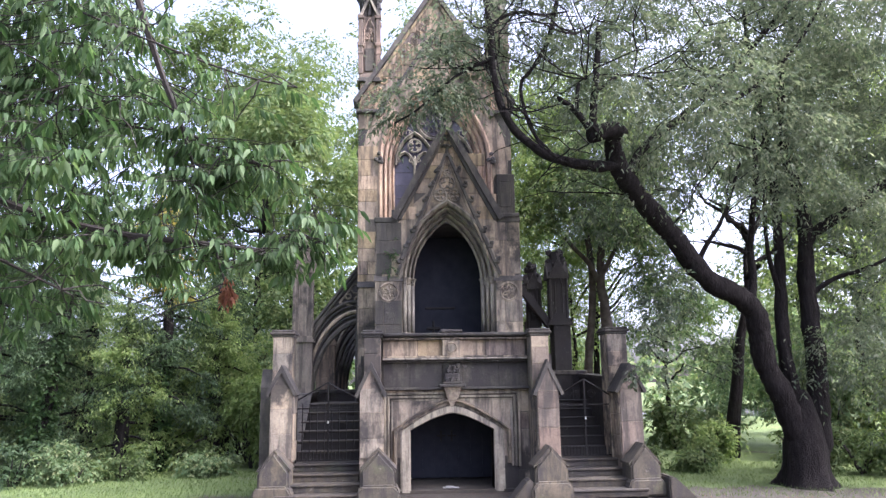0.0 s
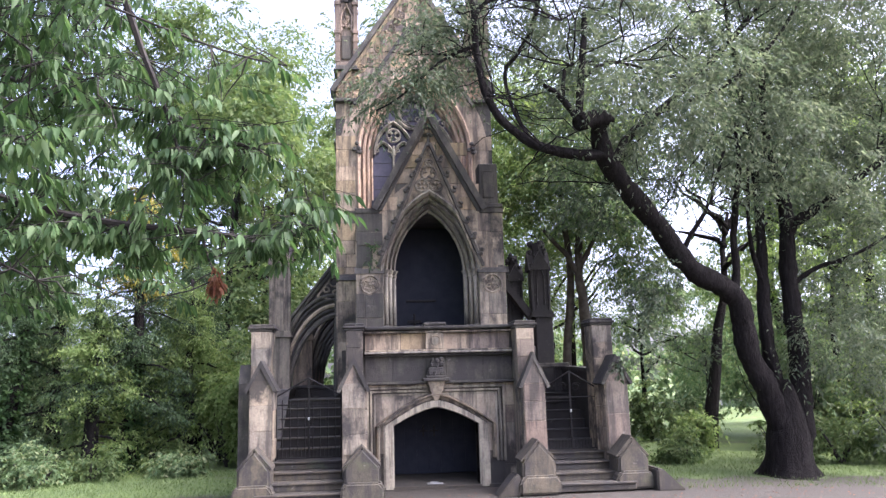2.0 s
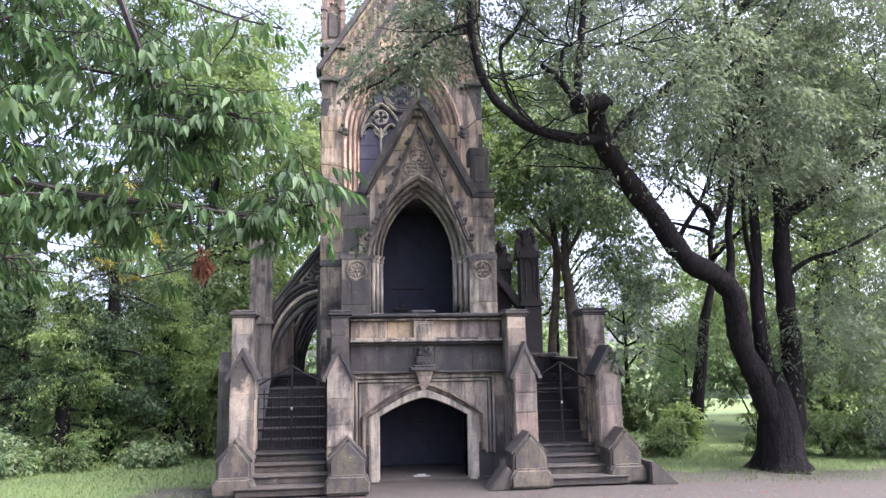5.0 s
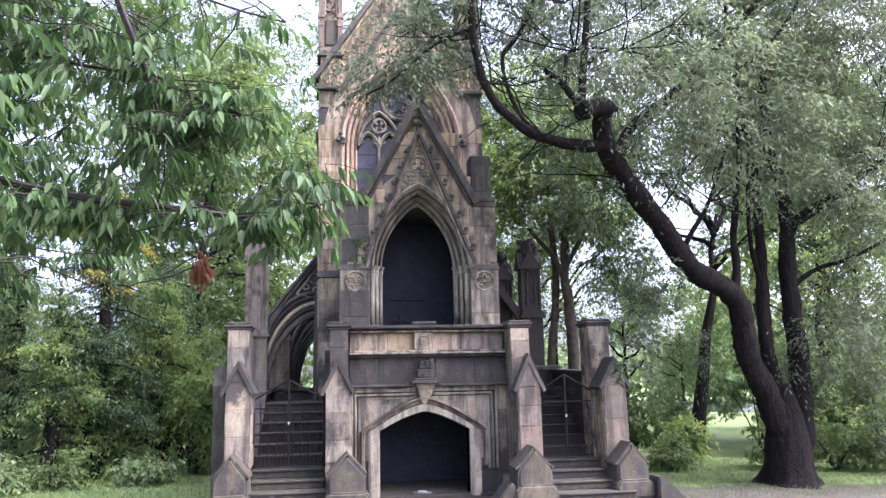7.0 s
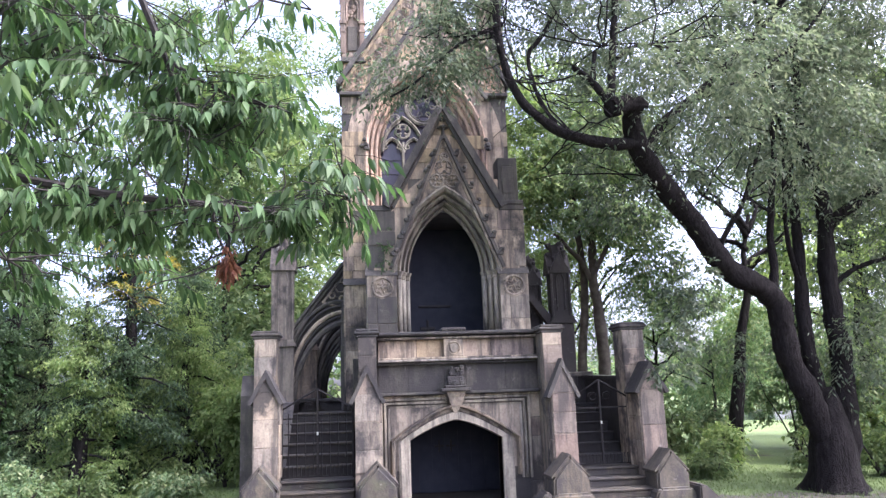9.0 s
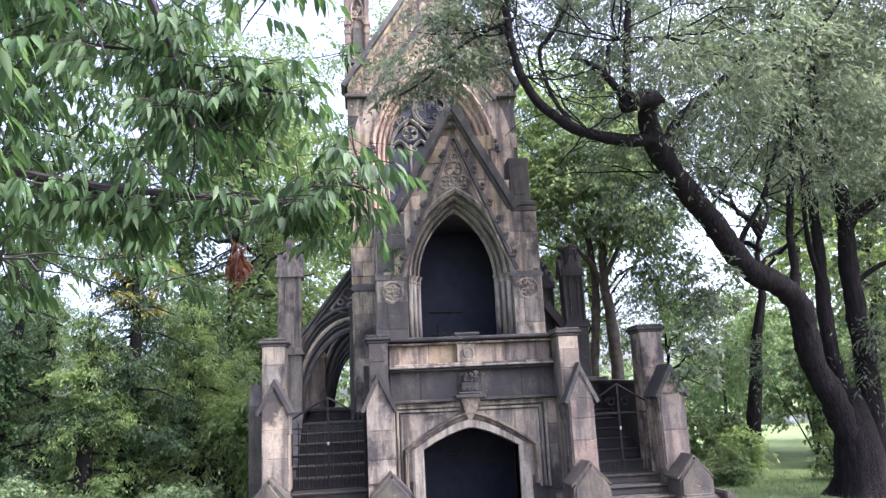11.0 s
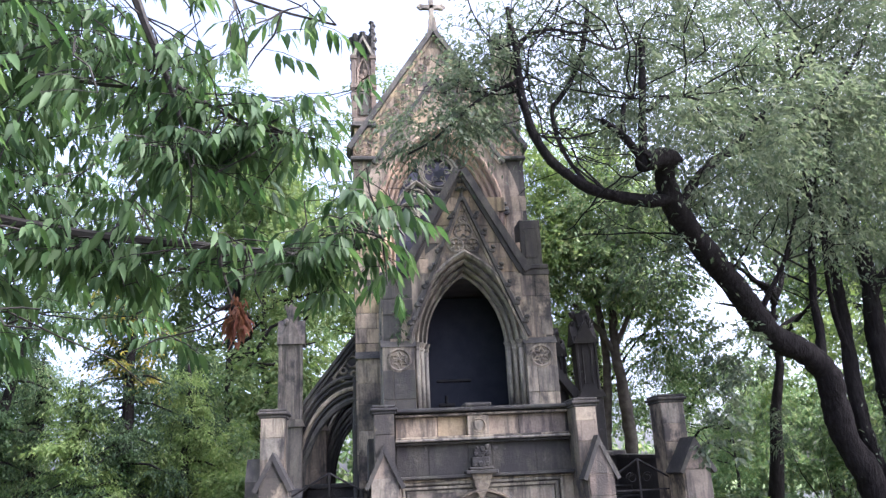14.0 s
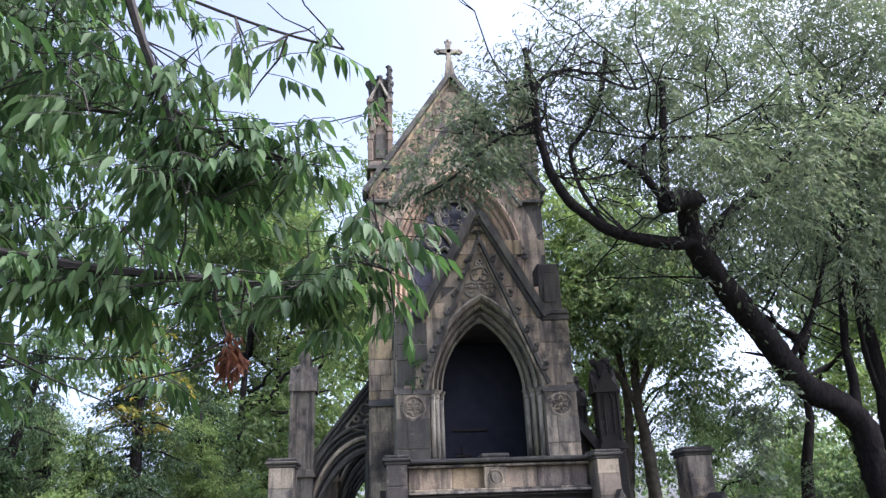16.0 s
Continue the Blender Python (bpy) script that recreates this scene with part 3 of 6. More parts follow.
def gate(x0, x1, y, z0, side):
    g = thing("iron_gate", "black wrought iron double gate closed across the stair", "gate", group="stair gates")
    top, peak, m = z0 + 0.80, z0 + 1.16, (x0 + x1) / 2
    for x in (x0 + 0.015, x1 - 0.015):
        part("post", rod(bmesh.new(), [(x, y, z0), (x, y, top + 0.22)], 0.018), IRON, g)
        part("finial", ball(bmesh.new(), (x, y, top + 0.235), 0.024), IRON, g)
    part("meeting_stile", boxes((m - 0.015, m + 0.015, y - 0.012, y + 0.012, z0 + 0.02, peak), bevel=0.004), IRON, g)
    for z in (z0 + 0.03, top - 0.02):
        part("rail", boxes((x0 + 0.02, x1 - 0.02, y - 0.008, y + 0.008, z - 0.009, z + 0.009)), IRON, g)
    for s, e in ((-1, x0 + 0.02), (1, x1 - 0.02)):
        part("raking_rail", rod(bmesh.new(), [(e, y, top + 0.1), (m, y, peak)], 0.013, 5), IRON, g)
    n = 18
    for i in range(1, n):
        x = x0 + (x1 - x0) * i / n
        if abs(x - m) < 0.015:
            continue
        short = i % 2
        h = z0 + 0.17 if short or side > 0 else top + 0.05
        part("bar", rod(bmesh.new(), [(x, y, z0 + 0.03), (x, y, h)], 0.0085, 4), IRON, g)
    part("padlock", boxes((m - 0.012, m + 0.014, y - 0.03, y - 0.012, z0 + 0.56, z0 + 0.60), bevel=0.004), LOCK, g, "small bright padlock")
    # scrolls under the peak
    for s in (-1, 1):
        bm = bmesh.new()
        c = [(m + s * (0.10 + 0.07 * math.cos(a) * (1 - a / 14)), y, top + 0.13 + 0.07 * math.sin(a) * (1 - a / 14)) for a in (k * 0.5 for k in range(18))]
        rod(bm, c, 0.006, 4)
        part("scroll", bm, IRON, g)


# tilted kerb stones that flank the lowest steps of the far flight
for pts, y0, y1 in (([(2.90, -0.03), (2.90, 0.27), (2.98, 0.27), (3.30, -0.03)], -1.0, -0.45), ([(1.02, -0.03), (1.02, 0.26), (0.95, 0.26), (0.70, -0.03)], -1.0, -0.62)):
    kerb = prism(bmesh.new(), pts, y0, y1)
    bmesh.ops.bevel(kerb, geom=kerb.edges[:], offset=0.02, segments=2, affect="EDGES")
    part("kerb_stone", kerb, STEP, mausoleum, "dark tilted kerb stone")
gate(-2.33, -1.36, 0.06, 0.45, -1)
gate(1.58, 2.47, 0.06, 0.45, 1)

# terrace floor behind the parapet
bar("terrace_floor", STEP, (-1.28, 1.45, 0.3, 2.2, 1.40, 1.50))

# ---- chapel porch ----
PY = 0.35
DW, DS, DR = 0.54, 3.20, 1.0
GZ, GH, GW = 4.17, 5.78, 0.80
porch = part("porch_wall", slab([(-1.14, 1.5), (-1.14, GZ), (-GW, GZ), (0, GH - 0.1), (GW, GZ), (1.14, GZ), (1.14, 1.5)], [arch(0, DW, DS, DR, 1.501, 0.195)], PY, PY + 0.3), DARK, mausoleum, "gabled porch front with pointed doorway")
part("porch_side", boxes((-1.14, -0.9, PY + 0.3, 2.2, 1.5, GZ), (0.9, 1.14, PY + 0.3, 2.2, 1.5, GZ)), DARK, mausoleum)
bm = bmesh.new()
prism(bm, [(-GW, GZ), (GW, GZ), (0, GH - 0.12)], PY + 0.31, 2.0)
part("porch_roof", bm, SLATE, mausoleum, "steep stone porch roof")
for s in (-1, 1):
    bar("porch_flat", DARK, (min(s * GW, s * 1.17), max(s * GW, s * 1.17), PY - 0.03, 2.2, GZ - 0.05, GZ + 0.03))


def circle(bm, cx, y, cz, r, t, n=14):
    rod(bm, [(cx + r * math.cos(a), y, cz + r * math.sin(a)) for a in (2 * math.pi * k / n for k in range(n + 1))], t, 5)


def inside_arch(x, z, w, spring, rise, off):
    if z < spring:
        return abs(x) < w + off
    cc = (rise * rise - w * w) / (2 * w)
    return math.hypot(abs(x) + cc, z - spring) < w + cc + off


def near_door(a, b, c, d):
    return any(inside_arch(x, z, DW, DS, DR, 0.262) for x in (a, b, (a + b) / 2) for z in (c, d, (c + d) / 2))


GN = [((GH - 0.1 - GZ), GW, (GH - 0.1 - GZ) * 0 + GW * (GH - 0.1)), (-(GH - 0.1 - GZ), GW, GW * (GH - 0.1))]
masonry(porch, BUFF, -GW, GW, GZ, GH - 0.1, PY, 0.22, 0.4, planes=GN, skip=near_door, seed=11)
masonry(porch, STONE, -0.72, 0.72, 1.52, GZ, PY, 0.24, 0.36, skip=near_door, seed=12)
# door arch mouldings
bm = bmesh.new()
sweep(bm, lambda d: arch(0, DW, DS, DR, 1.5, d), [(0.0, PY + 0.31), (0.0, PY + 0.28), (0.025, PY + 0.24), (0.055, PY + 0.29), (0.06, PY + 0.20), (0.085, PY + 0.15), (0.12, PY + 0.20), (0.125, PY + 0.10), (0.15, PY + 0.05), (0.185, PY + 0.09), (0.195, PY - 0.02), (0.23, PY - 0.06), (0.26, PY - 0.04), (0.27, PY + 0.02)])
part("door_arch_band", sweep(bmesh.new(), lambda d: arch(0, DW, DS, DR, 1.5, d), [(0.22, PY + 0.01), (0.22, PY - 0.010), (0.52, PY - 0.010), (0.52, PY + 0.01)]), STONE, mausoleum)
part("door_archivolt", bm, PALE, mausoleum, "deep moulded pointed arch")
for s in (-1, 1):
    for k in range(3):
        x, y = s * (DW + 0.028 + 0.064 * k), PY + 0.21 - 0.095 * k
        part("column", rod(bmesh.new(), [(x, y - 0.02, 2.38), (x, y - 0.02, 3.12)], 0.033, 8), PALE, mausoleum, "slender jamb column", True)
        b = bmesh.new()
        rod(b, [(x, y, 3.10), (x, y, 3.13), (x, y, 3.17), (x, y, 3.23)], [0.03, 0.046, 0.040, 0.068], 8)
        part("capital", b, PALE, mausoleum)
        b = bmesh.new()
        rod(b, [(x, y, 2.26), (x, y, 2.31), (x, y, 2.35), (x, y, 2.39)], [0.066, 0.060, 0.045, 0.032], 8)
        part("column_base", b, PALE, mausoleum)
    # corner buttress with weathering and rosette
    x0, x1 = (-1.16, -0.74) if s < 0 else (0.74, 1.16)
    cb = bar("porch_buttress", STONE, (x0, x1, PY - 0.08, PY + 0.02, 1.5, 3.18))
    masonry(cb, STONE, x0, x1, 1.52, 2.20, PY - 0.08, 0.27, 0.32, seed=14 + s)
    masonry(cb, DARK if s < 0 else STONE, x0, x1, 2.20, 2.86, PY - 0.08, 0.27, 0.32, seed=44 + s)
    b = bmesh.new()
    xprism(b, [(PY - 0.10, 3.16), (PY + 0.02, 3.16), (PY + 0.02, 3.28)], x0 - 0.02, x1 + 0.02)
    part("weathering", b, DARK, mausoleum)
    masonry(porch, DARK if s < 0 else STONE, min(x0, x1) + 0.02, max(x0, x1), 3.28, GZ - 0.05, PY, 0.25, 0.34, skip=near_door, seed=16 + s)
    masonry(porch, STONE, PY, 2.0, 1.52, GZ - 0.05, s * 1.14, 0.25, 0.45, axis="-x" if s < 0 else "x", seed=18 + s)
    rc = (s * 0.945, PY - 0.09, 2.99)
    b = bmesh.new()
    circle(b, rc[0], rc[1], rc[2], 0.142, 0.024, 24)
    ros = part("rosette", b, STONE, mausoleum, "carved six-petal rosette in a ring")
    part("boss", ball(bmesh.new(), rc, 0.03, (1, 0.9, 1)), STONE, ros)
    for k in range(6):
        a = 2 * math.pi * k / 6 + 0.5
        q, o, c0 = Vector((math.cos(a), 0, math.sin(a))), Vector((-math.sin(a), 0, math.cos(a))), Vector(rc)
        part("petal", rod(bmesh.new(), [c0 + q * 0.118, c0 + q * 0.065 + o * 0.028, c0 + q * 0.02, c0 + q * 0.065 - o * 0.028, c0 + q * 0.118], 0.013, 5), STONE, ros)


def raking(name, pts, width, y0, y1, mat, label=""):
    """Coping along a sloped line in x, z."""
    (ax, az), (bx, bz) = pts
    k = math.hypot(bx - ax, bz - az)
    nx, nz = -(bz - az) / k * width, (bx - ax) / k * width
    if nz < 0:
        nx, nz = -nx, -nz
    b = bmesh.new()
    prism(b, [(ax, az), (bx, bz), (bx + nx, bz + nz), (ax + nx, az + nz)], y0, y1)
    return part(name, b, mat, mausoleum, label)


def crocket(x, y, z, r, parent=mausoleum, mat=DARK):
    b = bmesh.new()
    ball(b, (x, y, z), r, (1, 0.8, 0.8), 1, 0.5)
    ball(b, (x + r * 0.5, y - r * 0.4, z + r * 0.8), r * 0.6, (1, 1, 1), 1, 0.5)
    part("crocket", b, mat, parent)


for s in (-1, 1):
    raking("porch_gable_coping", [(s * (GW + 0.02), GZ - 0.02), (0, GH - 0.12)], 0.10, PY - 0.09, PY + 0.32, DARK, "dark raking coping of the porch gable")
    raking("porch_gable_roll", [(s * (GW - 0.05), GZ - 0.02), (0, GH - 0.21)], 0.05, PY - 0.05, PY + 0.02, DARK)
    # inner crocketed gablet over the arch
    raking("gablet_moulding", [(s * 0.80, 3.26), (0, 5.24)], 0.045, PY - 0.085, PY + 0.01, DARK)
    raking("gablet_moulding", [(s * 0.765, 3.24), (0, 5.15)], 0.03, PY - 0.045, PY + 0.01, STONE)
    for k in range(7):
        u = 0.10 + 0.125 * k
        crocket(s * (0.80 * (1 - u) + 0.045), PY - 0.06, 3.26 + 1.98 * u + 0.02, 0.062)
bm = bmesh.new()
rod(bm, [(0, PY - 0.05, 5.2), (0, PY - 0.05, 5.42)], [0.03, 0.015], 6)
for a in range(6):
    ball(bm, (0.06 * math.cos(a), PY - 0.05 + 0.05 * math.sin(a), 5.38), 0.035, (1, 1, 0.7), 1, 0.5)
    ball(bm, (0.045 * math.cos(a), PY - 0.05 + 0.04 * math.sin(a), 5.50), 0.026, (1, 1, 0.7), 1, 0.5)
part("finial", bm, DARK, mausoleum, "carved leafy finial")
# blind tracery of the gablet


def foils(b, cx, y, cz, r, n, turn=0.0, t=0.02):
    """Ring with n foils: short cusped arcs round a centre."""
    circle(b, cx, y, cz, r, t, 20)
    for k in range(n):
        a = turn + 2 * math.pi * k / n
        ox, oz, rr = cx + 0.56 * r * math.cos(a), cz + 0.56 * r * math.sin(a), 0.42 * r
        arc = [a + math.radians(v) for v in range(-130, 131, 26)]
        rod(b, [(ox + rr * math.cos(v), y, oz + rr * math.sin(v)) for v in arc], t * 0.75, 5)
        ball(b, (cx + 0.42 * r * math.cos(a + math.pi / n), y, cz + 0.42 * r * math.sin(a + math.pi / n)), t * 1.3)


for cx, cz, r, n in ((0, 4.76, 0.12, 3), (-0.115, 4.56, 0.10, 4), (0.115, 4.56, 0.10, 4), (0, 4.93, 0.055, 3)):
    bm = bmesh.new()
    foils(bm, cx, PY - 0.03, cz, r, n, math.pi / 2, 0.020)
    part("trefoil", bm, STONE, mausoleum, "blind trefoil tracery")
# broken pinnacle shaft
part("broken_pinnacle", boxes((0.80, 1.10, PY + 0.0, PY + 0.34, GZ + 0.10, 4.93), (0.74, 1.16, PY - 0.05, PY + 0.42, GZ + 0.03, GZ + 0.10), (0.86, 1.04, PY - 0.012, PY, GZ + 0.2, 4.8), bevel=0.012), DARK, mausoleum, "dark broken-off pinnacle shaft")
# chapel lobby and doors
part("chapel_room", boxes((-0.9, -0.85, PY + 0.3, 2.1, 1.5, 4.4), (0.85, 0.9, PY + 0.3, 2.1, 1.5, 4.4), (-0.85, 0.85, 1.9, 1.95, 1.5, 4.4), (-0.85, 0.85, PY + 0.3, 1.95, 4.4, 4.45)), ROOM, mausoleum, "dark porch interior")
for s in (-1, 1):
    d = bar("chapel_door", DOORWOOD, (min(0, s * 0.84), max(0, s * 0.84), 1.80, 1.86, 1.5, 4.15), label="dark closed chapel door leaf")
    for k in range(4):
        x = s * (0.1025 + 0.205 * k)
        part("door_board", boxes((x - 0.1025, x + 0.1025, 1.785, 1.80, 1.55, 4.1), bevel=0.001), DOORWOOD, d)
bar("door_lintel", IRON, (-0.32, 0.20, 1.75, 1.785, 2.86, 2.90))
bm = boxes((-0.2, -0.16, 1.74, 1.78, 2.40, 2.66), (-0.30, -0.06, 1.74, 1.78, 2.50, 2.55), bevel=0.008)
part("cross_handle", bm, IRON, mausoleum, "iron cross-shaped door plate")

# ---- tall west front with the great window ----
TY, TC, TW = 2.0, -0.10, 1.42
SZ, RA = 6.57, 9.05
WW, WS, WR, WF = 1.02, 5.58, 1.54, 4.53
GF, GB = TW, 6.75
IN = 0.27
IR = math.sqrt((WW + (WR * WR - WW * WW) / (2 * WW) - IN) ** 2 - ((WR * WR - WW * WW) / (2 * WW)) ** 2)
win = arch(TC, WW, WS, WR, WF, -0.035)
tower = part("west_front_wall", slab([(TC - TW, 1.4), (TC - TW, GB), (TC, RA - 0.1), (TC + TW, GB), (TC + TW, 1.4)], [win], TY, TY + 0.35), DARK, mausoleum, "tall buff ashlar west front with steep gable")
part("nave_walls", boxes((TC - TW + 0.1, TC - TW + 0.45, TY + 0.35, 9.0, 0, 6.0), (TC + TW - 0.45, TC + TW - 0.1, TY + 0.35, 9.0, 0, 6.0), (TC - TW + 0.1, TC + TW - 0.1, 8.7, 9.0, 0, 6.0)), STONE, mausoleum, "long side walls of the chapel")
bm = bmesh.new()
prism(bm, [(TC - TW - 0.05, 5.9), (TC + TW + 0.05, 5.9), (TC, RA - 0.25)], TY + 0.35, 9.1)
part("nave_roof", bm, SLATE, mausoleum, "steep slate roof")


def near_window(a, b, c, d):
    if d < WF - 0.08:
        return False
    return any(inside_arch(x - TC, z, WW, WS, WR, 0.03) for x in (a, b, (a + b) / 2) for z in (c, d, (c + d) / 2))


TG = [((RA - 0.1 - GB), GF, (RA - 0.1 - GB) * TC + GF * (RA - 0.1)), (-(RA - 0.1 - GB), GF, -(RA - 0.1 - GB) * TC + GF * (RA - 0.1))]
masonry(tower, BUFF, TC - GF, TC + GF, SZ, RA - 0.1, TY, 0.24, 0.4, planes=TG, skip=near_window, seed=31)
masonry(tower, BUFF, TC - TW, TC + TW, 3.3, SZ - 0.03, TY, 0.26, 0.40, skip=near_window, seed=32)
masonry(tower, STONE, TC - TW, -1.14, 1.6, 3.25, TY, 0.3, 0.5, seed=33)
for s in (-1, 1):
    x = TC + s * (TW - 0.20)
    # corner buttress below, pinnacle base above
    cb = part("corner_buttress", boxes((x - 0.17, x + 0.17, TY - 0.16, TY + 0.02, 1.4, 3.30)), STONE, mausoleum)
    masonry(cb, STONE, x - 0.17, x + 0.17, 1.5, 3.25, TY - 0.16, 0.33, 0.5, seed=34 + s)
    b = bmesh.new()
    xprism(b, [(TY - 0.20, 3.26), (TY, 3.26), (TY, 3.40), (TY - 0.16, 3.30)], x - 0.2, x + 0.2)
    part("weathering", b, DARK, mausoleum)
    bar("string_course", DARK, (x - 0.24, x + (0.24 if s > 0 else 0.27), TY - 0.08, TY + 0.5, SZ - 0.03, SZ + 0.04), bevel=0.015)
    pb = bar("pinnacle_base", SUN_WARM, (x - 0.165, x + 0.165, TY - 0.03, TY + 0.32, SZ + 0.04, 7.14))
    bar("pinnacle_base_cap", DARK, (x - 0.23, x + 0.23, TY - 0.1, TY + 0.38, 7.14, 7.17), (x - 0.2, x + 0.2, TY - 0.07, TY + 0.35, 7.17, 7.24), bevel=0.012)
    # pinnacle: niche between corner shafts, gablets, broken crown
    pin = part("pinnacle", boxes((x - 0.15, x + 0.15, TY + 0.02, TY + 0.30, 7.24, 8.62), (x - 0.19, x + 0.19, TY - 0.05, TY + 0.34, 7.24, 7.31), bevel=0.012), BROWN, mausoleum, "square niche pinnacle with broken spire")
    for cx2 in (x - 0.165, x + 0.165):
        for cy2 in (TY - 0.01, TY + 0.29):
            part("pinnacle_shaft", boxes((cx2 - 0.042, cx2 + 0.042, cy2 - 0.042, cy2 + 0.042, 7.31, 8.52), (cx2 - 0.06, cx2 + 0.06, cy2 - 0.06, cy2 + 0.06, 7.86, 7.93), (cx2 - 0.052, cx2 + 0.052, cy2 - 0.052, cy2 + 0.052, 7.70, 7.75), (cx2 - 0.06, cx2 + 0.06, cy2 - 0.06, cy2 + 0.06, 8.42, 8.49), bevel=0.008), BROWN, pin)
    part("niche_panel", boxes((x - 0.085, x + 0.085, TY - 0.006, TY + 0.021, 7.38, 7.84), bevel=0.008), DARK, pin, "dark sunk panel")
    b = bmesh.new()
    rg = random.Random(50 + s)
    for q in range(14):
        ball(b, (x + rg.uniform(-0.075, 0.075), TY - 0.01, rg.uniform(7.92, 8.34)), rg.uniform(0.022, 0.045), (1, 0.8, 1.2), 1, 0.6)
    rod(b, [(x - 0.10, TY - 0.02, 7.92), (x - 0.10, TY - 0.02, 8.22), (x, TY - 0.03, 8.44), (x + 0.10, TY - 0.02, 8.22), (x + 0.10, TY - 0.02, 7.92)], 0.024, 6)
    part("niche_carving", b, BROWN, pin, "worn leafy carving in a pointed niche")
    b = bmesh.new()
    for e in (-1, 1):
        prism(b, [(x + e * 0.20, 8.47), (x + e * 0.15, 8.47), (x, 8.80), (x, 8.88)], TY - 0.07, TY + 0.0)
    part("pinnacle_gablet", b, PALE, pin, "pale raking gablet")
    b = bmesh.new()
    for q in range(8):
        a = 2 * math.pi * q / 8
        rod(b, [(x + 0.13 * math.cos(a), TY + 0.14 + 0.12 * math.sin(a), 8.5), (x + 0.15 * math.cos(a), TY + 0.14 + 0.13 * math.sin(a), 8.78), (x + 0.20 * math.cos(a), TY + 0.14 + 0.17 * math.sin(a), 8.92 + 0.03 * math.sin(3 * a))], [0.05, 0.05, 0.06], 6)
        ball(b, (x + 0.20 * math.cos(a), TY + 0.14 + 0.17 * math.sin(a), 8.92), 0.05, (1, 1, 0.9), 1, 0.6)
    rod(b, [(x, TY + 0.14, 8.5), (x, TY + 0.14, 8.93)], [0.14, 0.15], 8)
    part("broken_spire", b, DARK, pin, "dark crumbling broken spire stump")
    if s < 0:
        b = bmesh.new()
        rod(b, [(x + 0.17, TY - 0.01, 8.45), (x + 0.17, TY - 0.01, 8.95), (x + 0.17, TY - 0.01, 9.16)], [0.05, 0.045, 0.04], 6)
        for q in range(8):
            ball(b, (x + 0.17 + 0.025 * (-1) ** q, TY - 0.02, 8.62 + 0.075 * q), 0.045, (1, 1, 0.7), 1, 0.5)
        part("slender_finial", b, DARK, pin, "slender crocketed finial")
    # tracery panel between rake and pinnacle
    rng3 = random.Random(60 + s)
    b = bmesh.new()
    for cx2, cz, r in ((x - s * 0.02, 6.75, 0.10), (x - s * 0.14, 6.98, 0.085), (x + s * 0.12, 6.70, 0.06), (x - s * 0.26, 7.2, 0.07)):
        foils(b, cx2, TY - 0.03, cz, r * 1.1, 4, 0.4, 0.016)
    for q in range(10):
        ball(b, (x - s * rng3.uniform(-0.14, 0.22), TY - 0.02, rng3.uniform(6.64, 7.1)), rng3.uniform(0.02, 0.04), (1, 0.6, 1), 1, 0.6)
    part("carved_panel", b, BUFF, mausoleum, "carved openwork panel beside the gable")
    raking("gable_coping", [(TC + s * (GF + 0.03), GB - 0.03), (TC, RA - 0.12)], 0.08, TY - 0.12, TY + 0.36, DARK, "raking gable coping")
    raking("inner_gable_moulding", [(TC + s * 1.06, SZ - 0.1), (TC, 8.04)], 0.06, TY - 0.10, TY + 0.02, DARK, "dark raking moulding over the great window")
    raking("inner_gable_moulding", [(TC + s * 1.0, SZ - 0.1), (TC, 7.95)], 0.05, TY - 0.06, TY + 0.02, STONE)
    raking("gable_roll", [(TC + s * (GF - 0.06), GB - 0.03), (TC, RA - 0.22)], 0.05, TY - 0.06, TY + 0.02, BUFF)
    crx, crz = TC + s * (WW + 0.02), WS + 0.10
    b = bmesh.new()
    rng = random.Random(9)
    for q in range(9):
        ball(b, (crx + rng.uniform(-0.06, 0.06), TY - 0.06, crz + rng.uniform(-0.09, 0.09)), rng.uniform(0.03, 0.055), (1, 1, 1), 1, 0.6)
    part("corbel_carving", b, DARK, mausoleum, "carved leafy corbel at the arch spring")
# blind arcade lace in the gable head
for s in (-1, 1):
    for k in range(9):
        u = 0.30 + 0.075 * k
        b = bmesh.new()
        gx2, gz2 = TC + s * (GF - 0.30) * (1 - u), GB + (RA - GB - 0.48) * u
        foils(b, gx2, TY - 0.025, gz2, 0.06, 4, 0.5 * k, 0.014)
        ball(b, (gx2 + s * 0.03, TY - 0.03, gz2 + 0.08), 0.035, (1, 0.7, 1), 1, 0.6)
        part("carved_ring", b, BUFF, tower)
bm = bmesh.new()
sweep(bm, lambda d: arch(TC, WW, WS, WR, WF, d), [(-0.27, TY + 0.32), (-0.27, TY + 0.22), (-0.245, TY + 0.18), (-0.21, TY + 0.21), (-0.20, TY + 0.13), (-0.165, TY + 0.10), (-0.13, TY + 0.13), (-0.12, TY + 0.06), (-0.085, TY + 0.03), (-0.05, TY + 0.06), (-0.04, TY - 0.04), (0.0, TY - 0.07), (0.03, TY - 0.05), (0.04, TY + 0.02)])
part("window_arch_band", sweep(bmesh.new(), lambda d: arch(TC, WW, WS, WR, WF, d), [(-0.03, TY + 0.01), (-0.03, TY - 0.010), (0.33, TY - 0.010), (0.33, TY + 0.01)]), BUFF, mausoleum)
part("window_archivolt", bm, SUN_WARM, mausoleum, "ochre moulded window arch with sun glow in its colour")
bar("window_sill", SUN_WARM, (TC - WW - 0.03, TC + WW + 0.03, TY - 0.08, TY + 0.3, WF - 0.08, WF), bevel=0.02)
bm = bmesh.new()
iw = WW - IN
